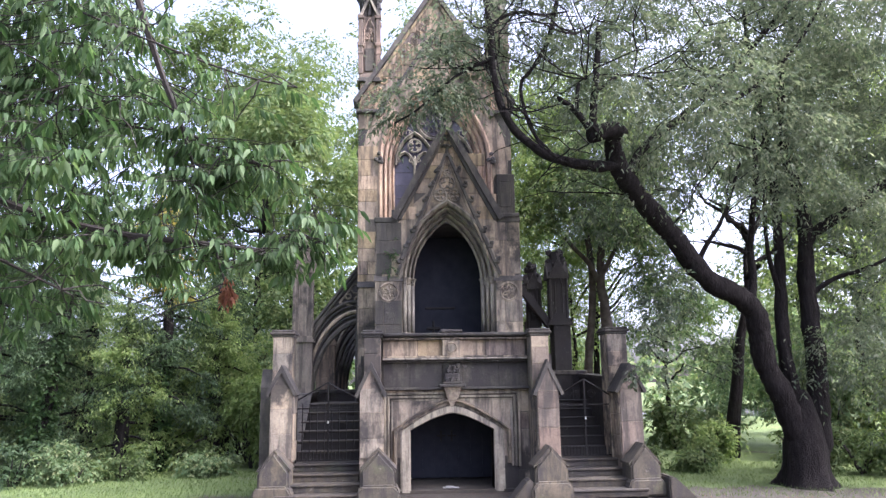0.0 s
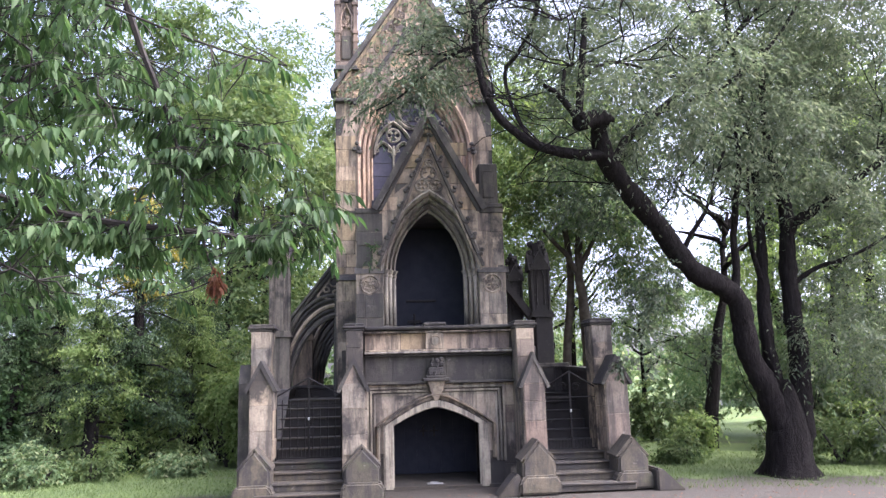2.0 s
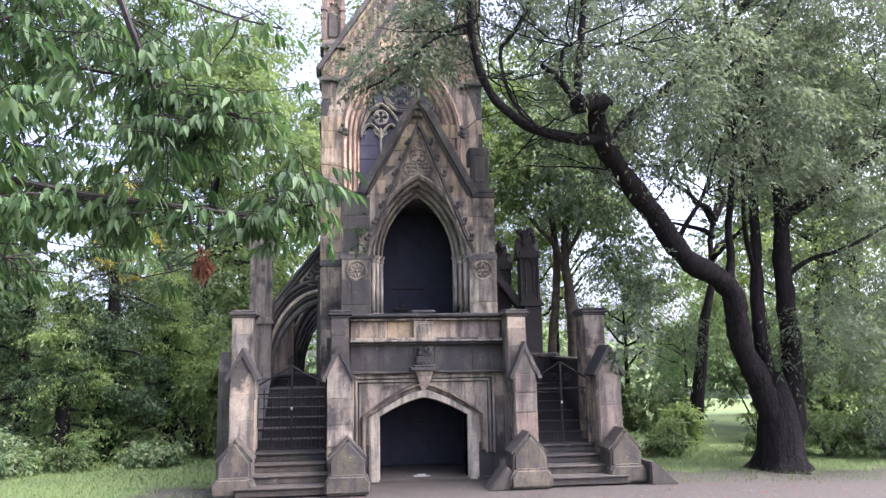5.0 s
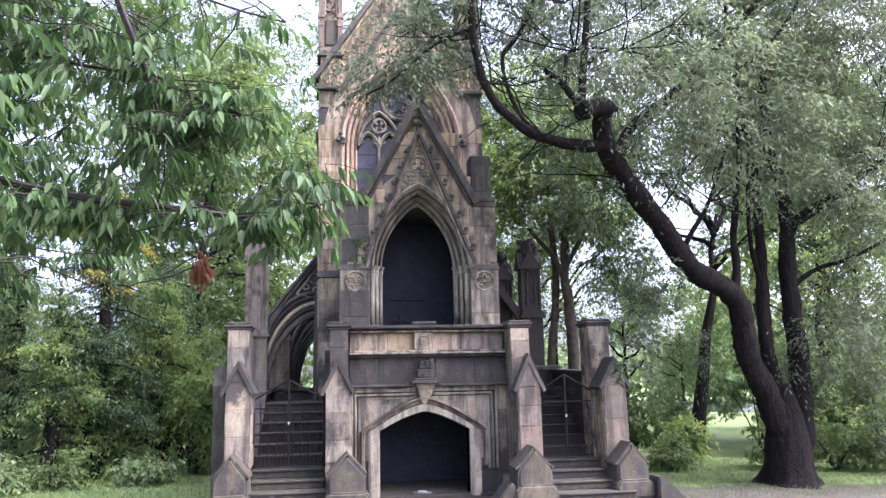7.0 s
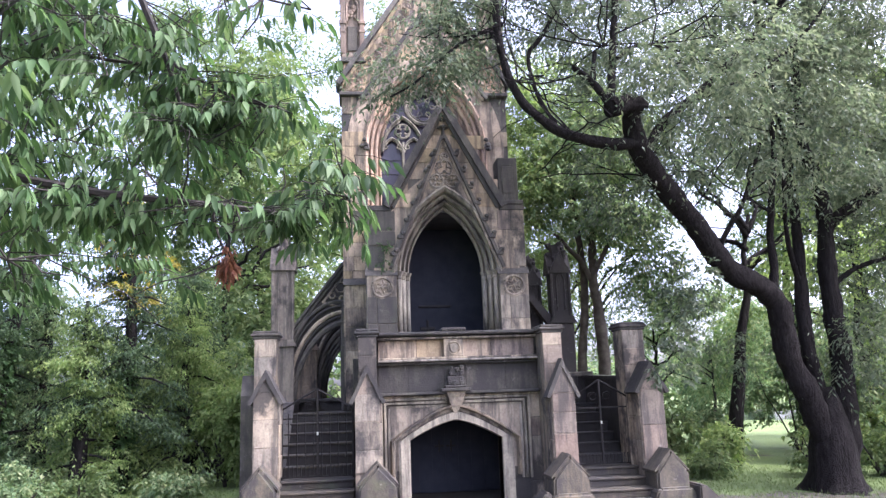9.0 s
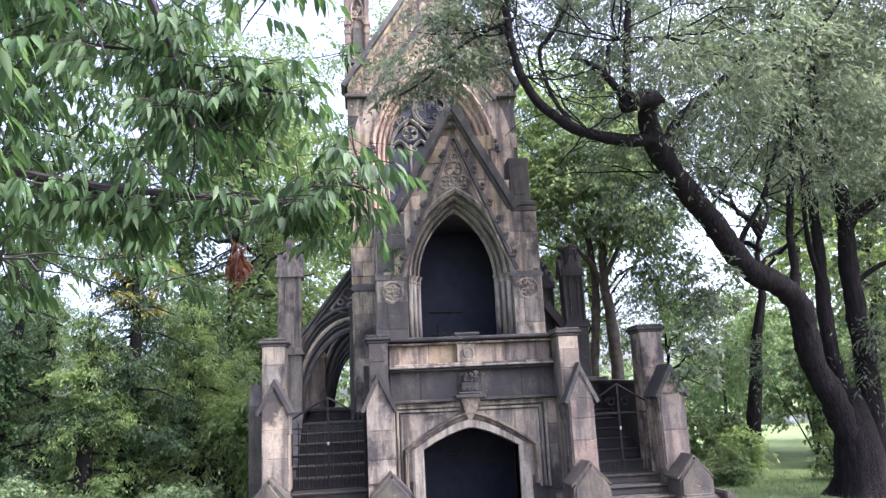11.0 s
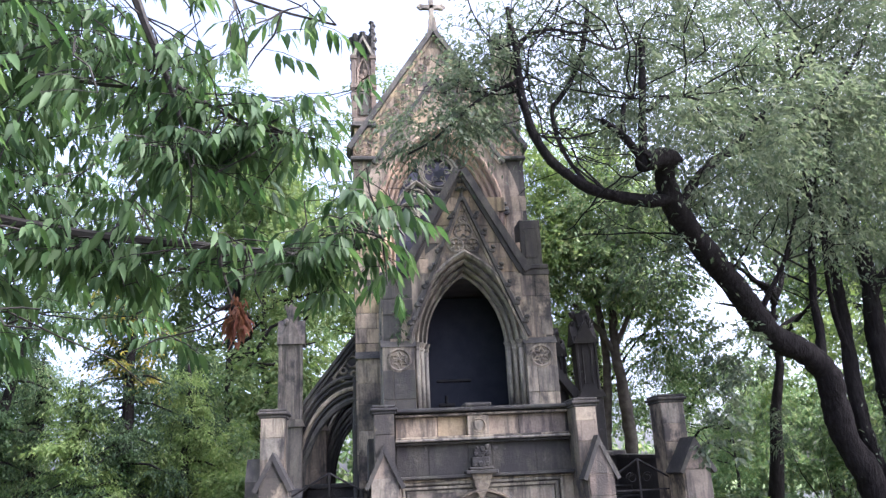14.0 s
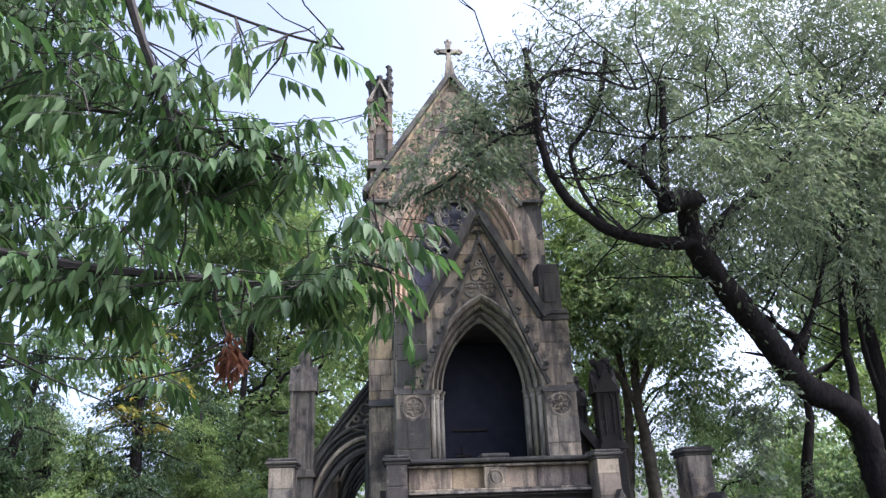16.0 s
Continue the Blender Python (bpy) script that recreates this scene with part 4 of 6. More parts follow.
glass_pts = arch(TC, iw + 0.03, WS, IR + 0.04, WF - 0.02)
bm.faces.new([bm.verts.new((x, TY + 0.26, z)) for x, z in glass_pts])
r = bmesh.ops.extrude_face_region(bm, geom=bm.faces[:])
bmesh.ops.translate(bm, vec=(0, 0.03, 0), verts=[g for g in r["geom"] if isinstance(g, bmesh.types.BMVert)])
part("window_glass", bm, GLASS, mausoleum, "dark violet leaded glazing")
# A dark sheet over the glazing stands for the shade behind a missing pane.
part("pane_gap_shade", boxes((TC - 0.07, TC + 0.13, TY + 0.245, TY + 0.262, 6.28, 6.47)), ROOM, mausoleum, "dark sheet for the shade in a missing pane")


def tracery():
    y = TY + 0.17
    for k in (-1, 0, 1):
        x = TC + k * iw / 2
        part("mullion", boxes((x - 0.022, x + 0.022, y - 0.03, y + 0.08, WF, WS + (0.20 if k else 0.45)), bevel=0.012), PALE, mausoleum, "pale stone mullion")
    for k in range(4):
        cx, w = TC - iw * 0.75 + k * iw / 2, iw / 4 - 0.01
        b = bmesh.new()
        sweep(b, lambda d: arch(cx, w, WS + 0.02, 0.26, WS, d, 6)[1:-1], [(-0.03, y + 0.06), (-0.03, y), (0.0, y - 0.025), (0.02, y), (0.02, y + 0.06)])
        for e in (-1, 1):
            rod(b, [(cx + e * w, y, WS + 0.06), (cx + e * w * 0.45, y, WS + 0.10), (cx + e * w * 0.62, y, WS + 0.17), (cx + e * w * 0.2, y, WS + 0.24)], 0.014, 5)
        part("light_head", b, PALE, mausoleum, "cusped tracery light head")
    for e in (-1, 1):
        cx = TC + e * iw / 2
        b = bmesh.new()
        sweep(b, lambda d: arch(cx, iw / 2 - 0.015, WS + 0.04, 0.62, WS + 0.04, d, 8)[1:-1], [(-0.03, y + 0.06), (-0.03, y - 0.01), (0.0, y - 0.04), (0.025, y - 0.01), (0.025, y + 0.06)])
        foils(b, cx, y + 0.0, WS + 0.40, 0.125, 4, math.pi / 2)
        part("sub_arch", b, PALE, mausoleum, "carved tracery sub-arch with quatrefoil")
        b = bmesh.new()
        foils(b, TC + e * 0.50, y, WS + 0.62, 0.085, 3, math.pi / 2, 0.014)
        part("spandrel_foil", b, PALE, mausoleum, "small trefoil in the tracery spandrel")
        b = bmesh.new()
        foils(b, TC + e * 0.36, y, WS + 0.98, 0.07, 3, math.pi / 2, 0.013)
        part("spandrel_foil", b, PALE, mausoleum, "small trefoil in the tracery spandrel")
    b = bmesh.new()
    circle(b, TC, y, WS + 0.84, 0.31, 0.034, 24)
    foils(b, TC, y, WS + 0.84, 0.26, 6, math.pi / 6, 0.018)
    foils(b, TC, y, WS + 1.24, 0.085, 3, math.pi / 2, 0.014)
    part("rose_tracery", b, PALE, mausoleum, "round rose tracery with cusped foils")
    for k in range(4):
        z = WF + 0.2 + 0.25 * k
        part("lead_came", boxes((TC - iw, TC + iw, TY + 0.252, TY + 0.26, z - 0.004, z + 0.004)), IRON, mausoleum)


tracery()
# cross on the gable
cross = thing("stone_cross", "weathered stone cross with trefoil arms on the gable", "cross", (TC, TY, RA - 0.1))
b = bmesh.new()
prism(b, [(-0.10, 0.0), (0.10, 0.0), (0.05, 0.30), (-0.05, 0.30)], -0.06, 0.12)
prism(b, [(-0.065, 0.28), (0.065, 0.28), (0.04, 0.36), (-0.04, 0.36)], -0.03, 0.09)
part("cross_foot", b, STONE, cross)
b = boxes((-0.045, 0.045, 0.0, 0.07, 0.33, 0.74), (-0.17, 0.17, 0.0, 0.07, 0.52, 0.61), bevel=0.01)
for ex, ez in ((-0.19, 0.565), (0.19, 0.565), (0, 0.76)):
    for dx, dz in ((0, 0.035), (0, -0.035), (0.035, 0), (-0.035, 0)):
        ball(b, (ex + dx, 0.03, ez + dz), 0.042, (1, 0.8, 1))
part("cross_arms", b, STONE, cross)


# ---- flying buttresses along both flanks ----
def gabled_shaft(b, x, y, w, z0, z1, rise):
    """Square pinnacle shaft with chamfered corner rolls and a small gable on each face."""
    box(b, x - w, x + w, y - w, y + w, z0, z1, bevel=0.02)
    for dx in (-w, w):
        rod(b, [(x + dx, y - w, z0), (x + dx, y - w, z1)], 0.028, 6)
    prism(b, [(x - w - 0.04, z1 - 0.12), (x + w + 0.04, z1 - 0.12), (x, z1 + rise)], y - w - 0.05, y + w + 0.04)
    xprism(b, [(y - w - 0.04, z1 - 0.12), (y + w + 0.04, z1 - 0.12), (y, z1 + rise)], x - w - 0.05, x + w + 0.05)
    rod(b, [(x - w * 0.45, y - w - 0.012, z0 + 0.12), (x - w * 0.45, y - w - 0.012, z1 - 0.22), (x, y - w - 0.012, z1 - 0.05), (x + w * 0.45, y - w - 0.012, z1 - 0.22), (x + w * 0.45, y - w - 0.012, z0 + 0.12)], 0.016, 5)


def crumbled(b, x, y, z, r, n, seed):
    """Broken carved stump on top of a pinnacle."""
    rg = random.Random(seed)
    rod(b, [(x, y, z - 0.1), (x + 0.01, y, z + 0.10), (x - 0.01, y, z + 0.26)], [r, r * 0.85, r * 0.95], 7)
    for i in range(n):
        a = rg.uniform(0, 2 * math.pi)
        ball(b, (x + r * math.cos(a), y + r * math.sin(a), z + rg.uniform(-0.02, 0.30)), rg.uniform(0.03, 0.06), (1, 1, 1.2), 1, 0.6)


def flyer_west(y, k):
    """Steep flying buttress: pier, moulded web with a curved soffit, raking coping."""
    px, wall = (-2.54 if k == 0 else -2.22), TC - TW + 0.1
    b = bmesh.new()
    box(b, px - 0.19, px + 0.19, y - 0.2, y + 0.2, 0, 2.35, bevel=0.012)
    prism(b, [(px - 0.23, 2.35), (px + 0.23, 2.35), (px + 0.18, 2.46), (px - 0.18, 2.46)], y - 0.24, y + 0.24)
    if k == 0:
        gabled_shaft(b, px, y, 0.165, 2.45, 3.75, 0.30)
        crumbled(b, px, y, 4.0, 0.10, 8, 40)
    fp = part("flyer_pier", b, BROWN, mausoleum, "tall pier of a flying buttress with gabled top")
    n = 14
    inner = [(px + 0.16 + (wall - px - 0.16) * (1 - math.cos(math.pi / 2 * i / n)), 1.30 + 1.45 * math.sin(math.pi / 2 * i / n)) for i in range(n + 1)]

    def rake(x):
        return 2.60 + 1.26 * (x - px - 0.16) / (wall - px - 0.16)

    bm = bmesh.new()
    rows = []
    for yy in (y - 0.07, y + 0.07):
        rows.append([bm.verts.new((x, yy, z)) for x, z in inner])
        rows.append([bm.verts.new((x, yy, rake(x))) for x, z in inner])
    va, ta, vb, tb = rows
    for i in range(n):
        bm.faces.new((va[i], va[i + 1], ta[i + 1], ta[i]))
        bm.faces.new((vb[i], tb[i], tb[i + 1], vb[i + 1]))
        bm.faces.new((va[i], vb[i], vb[i + 1], va[i + 1]))
        bm.faces.new((ta[i], ta[i + 1], tb[i + 1], tb[i]))
    part("flyer_web", bm, SOOTY_SHADED, fp, "dark curved flying buttress")
    for off, rad, mat in ((0.0, 0.05, DARK), (0.10, 0.024, SOOTY_SHADED), (0.17, 0.036, STONE), (0.27, 0.022, SOOTY_SHADED), (0.35, 0.032, DARK)):
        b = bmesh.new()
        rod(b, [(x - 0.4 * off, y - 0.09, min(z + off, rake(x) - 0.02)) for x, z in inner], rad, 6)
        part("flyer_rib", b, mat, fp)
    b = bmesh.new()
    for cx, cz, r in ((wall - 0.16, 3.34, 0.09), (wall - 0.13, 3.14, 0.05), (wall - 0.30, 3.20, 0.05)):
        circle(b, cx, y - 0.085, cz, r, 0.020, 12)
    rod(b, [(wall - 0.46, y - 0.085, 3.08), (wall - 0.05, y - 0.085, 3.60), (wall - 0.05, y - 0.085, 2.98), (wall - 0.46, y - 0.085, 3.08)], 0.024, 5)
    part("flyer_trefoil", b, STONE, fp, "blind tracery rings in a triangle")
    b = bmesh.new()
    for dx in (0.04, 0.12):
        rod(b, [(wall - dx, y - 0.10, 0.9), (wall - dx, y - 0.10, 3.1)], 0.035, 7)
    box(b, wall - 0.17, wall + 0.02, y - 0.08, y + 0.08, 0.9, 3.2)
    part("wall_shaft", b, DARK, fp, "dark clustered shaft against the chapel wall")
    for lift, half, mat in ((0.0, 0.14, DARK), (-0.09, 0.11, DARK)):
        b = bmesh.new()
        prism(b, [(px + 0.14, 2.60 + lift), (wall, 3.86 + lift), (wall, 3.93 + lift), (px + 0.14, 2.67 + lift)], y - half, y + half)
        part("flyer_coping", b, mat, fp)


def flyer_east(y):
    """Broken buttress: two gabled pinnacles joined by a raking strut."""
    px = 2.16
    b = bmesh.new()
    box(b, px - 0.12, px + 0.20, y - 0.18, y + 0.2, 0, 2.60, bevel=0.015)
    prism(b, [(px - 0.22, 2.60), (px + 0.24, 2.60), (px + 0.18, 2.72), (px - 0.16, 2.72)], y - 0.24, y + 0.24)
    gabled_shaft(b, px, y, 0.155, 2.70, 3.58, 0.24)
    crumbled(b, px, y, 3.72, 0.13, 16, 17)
    part("flyer_pier", b, SOOTY_SHADED, mausoleum, "dark broken buttress pinnacle with gabled faces")
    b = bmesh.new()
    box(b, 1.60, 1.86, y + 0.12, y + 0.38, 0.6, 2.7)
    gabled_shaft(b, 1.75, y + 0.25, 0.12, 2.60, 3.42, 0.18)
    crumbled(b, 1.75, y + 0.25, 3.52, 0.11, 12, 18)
    part("flyer_pier", b, SOOTY_SHADED, mausoleum, "dark broken buttress pinnacle with gabled faces")
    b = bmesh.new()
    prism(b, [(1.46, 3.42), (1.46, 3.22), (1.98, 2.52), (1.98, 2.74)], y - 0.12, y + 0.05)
    part("flyer_strut", b, SOOTY_SHADED, mausoleum, "dark raking stone strut")


for s in (-1, 1):
    if s < 0:
        for k in range(5):
            flyer_west(2.7 + 1.15 * k, k)
    else:
        flyer_east(2.4)
    part("chapel_plinth", boxes((min(s * 1.4, s * 2.7), max(s * 1.4, s * 2.7), 3.45, 9.0, 0, 1.35)), DARK, mausoleum)


# ---- foliage ----
def leaf_mesh(name, centers, normals, dirs, length, width, fold=0.15, droop=0.0):
    """One mesh of many pointed leaves, each folded along its midrib."""
    n = len(centers)
    side = np.cross(dirs, normals)
    side /= np.linalg.norm(side, axis=1)[:, None] + 1e-9
    nor = np.cross(side, dirs)
    L, W = length[:, None], width[:, None]
    base = centers
    tip = centers + dirs * L - np.array([0, 0, 1.0]) * (droop * L)
    mid = centers + dirs * L * 0.45 - np.array([0, 0, 1.0]) * (droop * L * 0.2)
    a = mid + side * W * 0.5 + nor * W * fold
    b = mid - side * W * 0.5 + nor * W * fold
    verts = np.stack([base, a, tip, b], 1).reshape(-1, 3)
    idx = np.arange(n)[:, None] * 4
    faces = np.concatenate([idx + np.array([[0, 1, 2]]), idx + np.array([[0, 2, 3]])], 0)
    me = bpy.data.meshes.new(name)
    me.vertices.add(len(verts))
    me.vertices.foreach_set("co", verts.astype(np.float32).ravel())
    me.loops.add(faces.size)
    me.loops.foreach_set("vertex_index", faces.astype(np.int32).ravel())
    me.polygons.add(len(faces))
    me.polygons.foreach_set("loop_start", np.arange(0, faces.size, 3, dtype=np.int32))
    me.update(calc_edges=True)
    return me


def long_leaves(name, centers, normals, dirs, length, width):
    """Ovate pointed leaflets with a midrib fold and a drooping tip."""
    n = len(centers)
    side = np.cross(dirs, normals)
    side /= np.linalg.norm(side, axis=1)[:, None] + 1e-9
    nor = np.cross(side, dirs)
    L, W = length[:, None], width[:, None]
    down = np.array([0, 0, -1.0])
    rib = [centers + dirs * L * u + down * L * 0.32 * u * u for u in (0.0, 0.28, 0.62, 1.0)]
    vs = rib[:]
    for u, w in ((1, 0.46), (2, 0.40)):
        vs += [rib[u] + side * W * w + nor * W * 0.12, rib[u] - side * W * w + nor * W * 0.12]
    verts = np.stack(vs, 1).reshape(-1, 3)
    idx = np.arange(n)[:, None] * 8
    tri = [(0, 4, 1), (0, 1, 5), (1, 4, 6), (1, 6, 2), (1, 2, 7), (1, 7, 5), (2, 6, 3), (2, 3, 7)]
    faces = np.concatenate([idx + np.array([t]) for t in tri], 0)
    me = bpy.data.meshes.new(name)
    me.vertices.add(len(verts))
    me.vertices.foreach_set("co", verts.astype(np.float32).ravel())
    me.loops.add(faces.size)
    me.loops.foreach_set("vertex_index", faces.astype(np.int32).ravel())
    me.polygons.add(len(faces))
    me.polygons.foreach_set("loop_start", np.arange(0, faces.size, 3, dtype=np.int32))
    me.update(calc_edges=True)
    return me


def unit(v):
    return v / (np.linalg.norm(v, axis=1)[:, None] + 1e-9)


def crown(name, parent, mat, blobs, count, size, seed, clump=0.35, per=26, flat=0.5, aspect=0.45, label="", hang=0.25):
    """Leafy twigs that spread from nodes scattered through ellipsoids (x, y, z, rx, ry, rz); the leaves stand in two ranks along each twig."""
    rng = np.random.default_rng(seed)
    vol = np.array([b[3] * b[4] * b[5] for b in blobs]) ** 0.75
    pick = rng.choice(len(blobs), size=max(1, count // per), p=vol / vol.sum())
    bl = np.array(blobs)[pick]
    u = unit(rng.normal(size=(len(pick), 3))) * (rng.random((len(pick), 1)) ** 0.36)
    cc = bl[:, :3] + u * bl[:, 3:6]
    twigs = max(2, per // 9)
    rank = max(3, per // twigs)
    node = np.repeat(cc, twigs, 0)
    out = unit(np.repeat(u, twigs, 0) * 0.5 + unit(rng.normal(size=node.shape)) * np.array([1, 1, flat]))
    reach = clump * 1.5 * np.repeat(rng.uniform(0.5, 1.3, len(pick)), twigs) * rng.uniform(0.6, 1.2, len(node))
    c0, d0, r0 = (np.repeat(v, rank, 0) for v in (node, out, reach))
    w = np.tile(np.linspace(0.12, 1.0, rank), len(node)) + rng.uniform(-0.05, 0.05, len(c0))
    sag = 0.15 + hang * 0.6
    c = c0 + d0 * (r0 * w)[:, None] - np.array([0, 0, 1.0]) * (sag * r0 * w * w)[:, None] + rng.normal(size=c0.shape) * size * 0.25
    across = unit(np.cross(d0, np.array([0, 0, 1.0])) + rng.normal(size=c0.shape) * 0.15)
    sign = np.where(np.arange(len(c)) % 2, 1.0, -1.0)[:, None]
    d = unit(d0 * 0.6 + across * sign * 0.8 + rng.normal(size=c.shape) * 0.3 - np.array([0, 0, 0.25 + hang]))
    nrm = unit(rng.normal(size=c.shape) * 0.45 + np.array([0, 0, 1.0]))
    ln = size * rng.uniform(0.6, 1.35, len(c))
    me = leaf_mesh(name, c, nrm, d, ln, ln * aspect * rng.uniform(0.8, 1.2, len(c)), 0.12, 0.15)
    me.materials.append(mat)
    ob = new(name, me)
    ob.parent = parent
    if label:
        ob["label"] = label
    ob["kind"] = "stuff"
    return ob


def wander(a, b, n, amp, rng, sag=0.0):
    a, b = Vector(a), Vector(b)
    pts = []
    for i in range(n + 1):
        u = i / n
        p = a.lerp(b, u)
        if 0 < i < n:
            p += Vector((rng.uniform(-1, 1), rng.uniform(-1, 1), rng.uniform(-1, 1))) * amp * (b - a).length
        p.z -= sag * math.sin(math.pi * u) * (b - a).length
        pts.append(p)
    return pts


def taper(n, r0, r1):
    return [r0 + (r1 - r0) * i / (n - 1) for i in range(n)]


def smooth(pts, times=2):
    pts = [Vector(p) for p in pts]
    for _ in range(times):
        out = [pts[0]]
        for a, b in zip(pts, pts[1:]):
            out += [a.lerp(b, 0.25), a.lerp(b, 0.75)]
        out.append(pts[-1])
        pts = out
    return pts


def limb(name, pts, r0, r1, parent, mat=BARK, sides=9, knots=0.0, seed=0):
    """A crooked tapering limb with swellings and a rough outline."""
    q = smooth(pts, 3)
    rng = random.Random(seed)
    off = Vector((seed * 3.1, seed * 1.7, 0))
    for p in q[1:-1]:
        p += noise.noise_vector(p * 2.2 + off) * 0.22 * r0
    rr = [r * (1 + 1.3 * knots * noise.noise(p * 4 + off) + 0.4 * knots * rng.uniform(-1, 1)) for p, r in zip(q, taper(len(q), r0, r1))]
    bm = rod(bmesh.new(), q, rr, sides)
    for v in bm.verts:
        v.co += noise.noise_vector(v.co * 9 + off) * 0.16 * r1
    return part(name, bm, mat, parent, "", True)


# ---- leaning tree beside the mausoleum ----
tree = thing("tree", "old leaning tree with dark crooked limbs and fine foliage", "tree", (5.5, 0.45, -0.15))
tree.location = (0, 0, 0)
b = bmesh.new()
rings = []
for k in range(15):
    u = k / 14
    z = -0.35 + 1.75 * u
    flare = max(0.0, 1 - (z + 0.35) / 0.75) ** 2.6
    cx, cy = 5.60 + 0.03 * u, 0.42
    ring = []
    for m in range(28):
        a = 2 * math.pi * m / 28
        lobes = 0.5 * math.sin(3 * a + 0.6) + 0.35 * math.sin(5 * a + 2.0) + 0.3 * math.sin(8 * a)
        r = 0.34 * (1 - 0.06 * u) * math.sqrt(min(1.0, (1.03 - u) / 0.55)) * (1 + 0.05 * lobes) + flare * (0.36 + 0.34 * lobes)
        ring.append(b.verts.new((cx + r * math.cos(a), cy + r * math.sin(a), z)))
    rings.append(ring)
for a, c in zip(rings, rings[1:]):
    for m in range(28):
        b.faces.new((a[m], a[(m + 1) % 28], c[(m + 1) % 28], c[m]))
b.faces.new(rings[-1])
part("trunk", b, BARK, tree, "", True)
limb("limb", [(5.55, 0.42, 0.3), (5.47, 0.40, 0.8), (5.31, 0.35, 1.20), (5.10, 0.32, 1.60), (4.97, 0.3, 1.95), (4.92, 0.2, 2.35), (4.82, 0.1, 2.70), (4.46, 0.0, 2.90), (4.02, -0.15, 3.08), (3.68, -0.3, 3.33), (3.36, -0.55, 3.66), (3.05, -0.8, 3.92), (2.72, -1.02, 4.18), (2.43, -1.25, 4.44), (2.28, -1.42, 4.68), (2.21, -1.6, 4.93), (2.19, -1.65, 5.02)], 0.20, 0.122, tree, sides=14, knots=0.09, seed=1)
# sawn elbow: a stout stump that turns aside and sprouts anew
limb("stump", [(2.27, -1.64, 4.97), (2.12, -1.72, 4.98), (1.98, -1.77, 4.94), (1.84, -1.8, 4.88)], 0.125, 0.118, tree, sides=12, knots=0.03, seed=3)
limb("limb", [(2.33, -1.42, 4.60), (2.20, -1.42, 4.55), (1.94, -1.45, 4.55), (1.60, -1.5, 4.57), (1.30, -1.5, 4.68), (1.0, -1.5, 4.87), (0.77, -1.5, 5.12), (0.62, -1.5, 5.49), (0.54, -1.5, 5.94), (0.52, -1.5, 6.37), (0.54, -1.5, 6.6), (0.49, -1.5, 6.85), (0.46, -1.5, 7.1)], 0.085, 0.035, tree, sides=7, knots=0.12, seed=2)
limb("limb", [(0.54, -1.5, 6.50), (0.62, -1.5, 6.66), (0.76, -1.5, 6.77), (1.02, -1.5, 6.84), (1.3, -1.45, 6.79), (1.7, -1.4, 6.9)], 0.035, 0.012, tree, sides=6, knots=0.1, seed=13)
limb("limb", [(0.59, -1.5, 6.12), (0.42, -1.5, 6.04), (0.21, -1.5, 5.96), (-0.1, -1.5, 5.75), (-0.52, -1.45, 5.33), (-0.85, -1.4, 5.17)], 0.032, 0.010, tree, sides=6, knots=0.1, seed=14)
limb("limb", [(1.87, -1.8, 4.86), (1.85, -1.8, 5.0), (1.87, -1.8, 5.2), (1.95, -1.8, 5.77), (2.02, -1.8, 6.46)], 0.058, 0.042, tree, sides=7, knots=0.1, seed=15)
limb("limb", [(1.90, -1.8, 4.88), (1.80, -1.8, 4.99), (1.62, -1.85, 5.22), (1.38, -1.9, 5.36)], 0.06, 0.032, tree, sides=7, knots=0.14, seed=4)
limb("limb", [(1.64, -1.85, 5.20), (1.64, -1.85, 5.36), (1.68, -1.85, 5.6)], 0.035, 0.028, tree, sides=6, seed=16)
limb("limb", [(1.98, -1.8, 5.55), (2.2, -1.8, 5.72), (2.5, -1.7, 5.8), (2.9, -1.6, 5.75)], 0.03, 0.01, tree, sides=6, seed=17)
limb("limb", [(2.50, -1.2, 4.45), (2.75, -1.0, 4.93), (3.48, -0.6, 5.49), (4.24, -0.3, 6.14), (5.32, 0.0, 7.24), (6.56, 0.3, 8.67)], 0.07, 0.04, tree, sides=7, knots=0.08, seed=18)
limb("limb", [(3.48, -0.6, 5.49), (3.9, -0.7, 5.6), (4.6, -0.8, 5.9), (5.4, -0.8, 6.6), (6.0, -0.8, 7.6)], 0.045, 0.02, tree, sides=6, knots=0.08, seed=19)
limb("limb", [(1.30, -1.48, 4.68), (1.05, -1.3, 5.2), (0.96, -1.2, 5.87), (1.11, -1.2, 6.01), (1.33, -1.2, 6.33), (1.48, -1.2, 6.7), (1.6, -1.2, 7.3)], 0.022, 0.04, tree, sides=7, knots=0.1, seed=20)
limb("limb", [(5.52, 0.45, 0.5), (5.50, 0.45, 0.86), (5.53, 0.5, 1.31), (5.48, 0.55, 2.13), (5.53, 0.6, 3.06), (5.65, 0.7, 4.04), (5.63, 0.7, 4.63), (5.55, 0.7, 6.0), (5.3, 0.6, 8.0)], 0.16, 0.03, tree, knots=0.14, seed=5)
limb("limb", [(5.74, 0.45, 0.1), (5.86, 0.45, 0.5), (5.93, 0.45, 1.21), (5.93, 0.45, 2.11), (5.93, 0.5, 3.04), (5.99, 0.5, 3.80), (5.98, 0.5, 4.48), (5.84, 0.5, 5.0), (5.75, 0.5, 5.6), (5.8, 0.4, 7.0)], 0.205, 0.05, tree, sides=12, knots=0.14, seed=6)
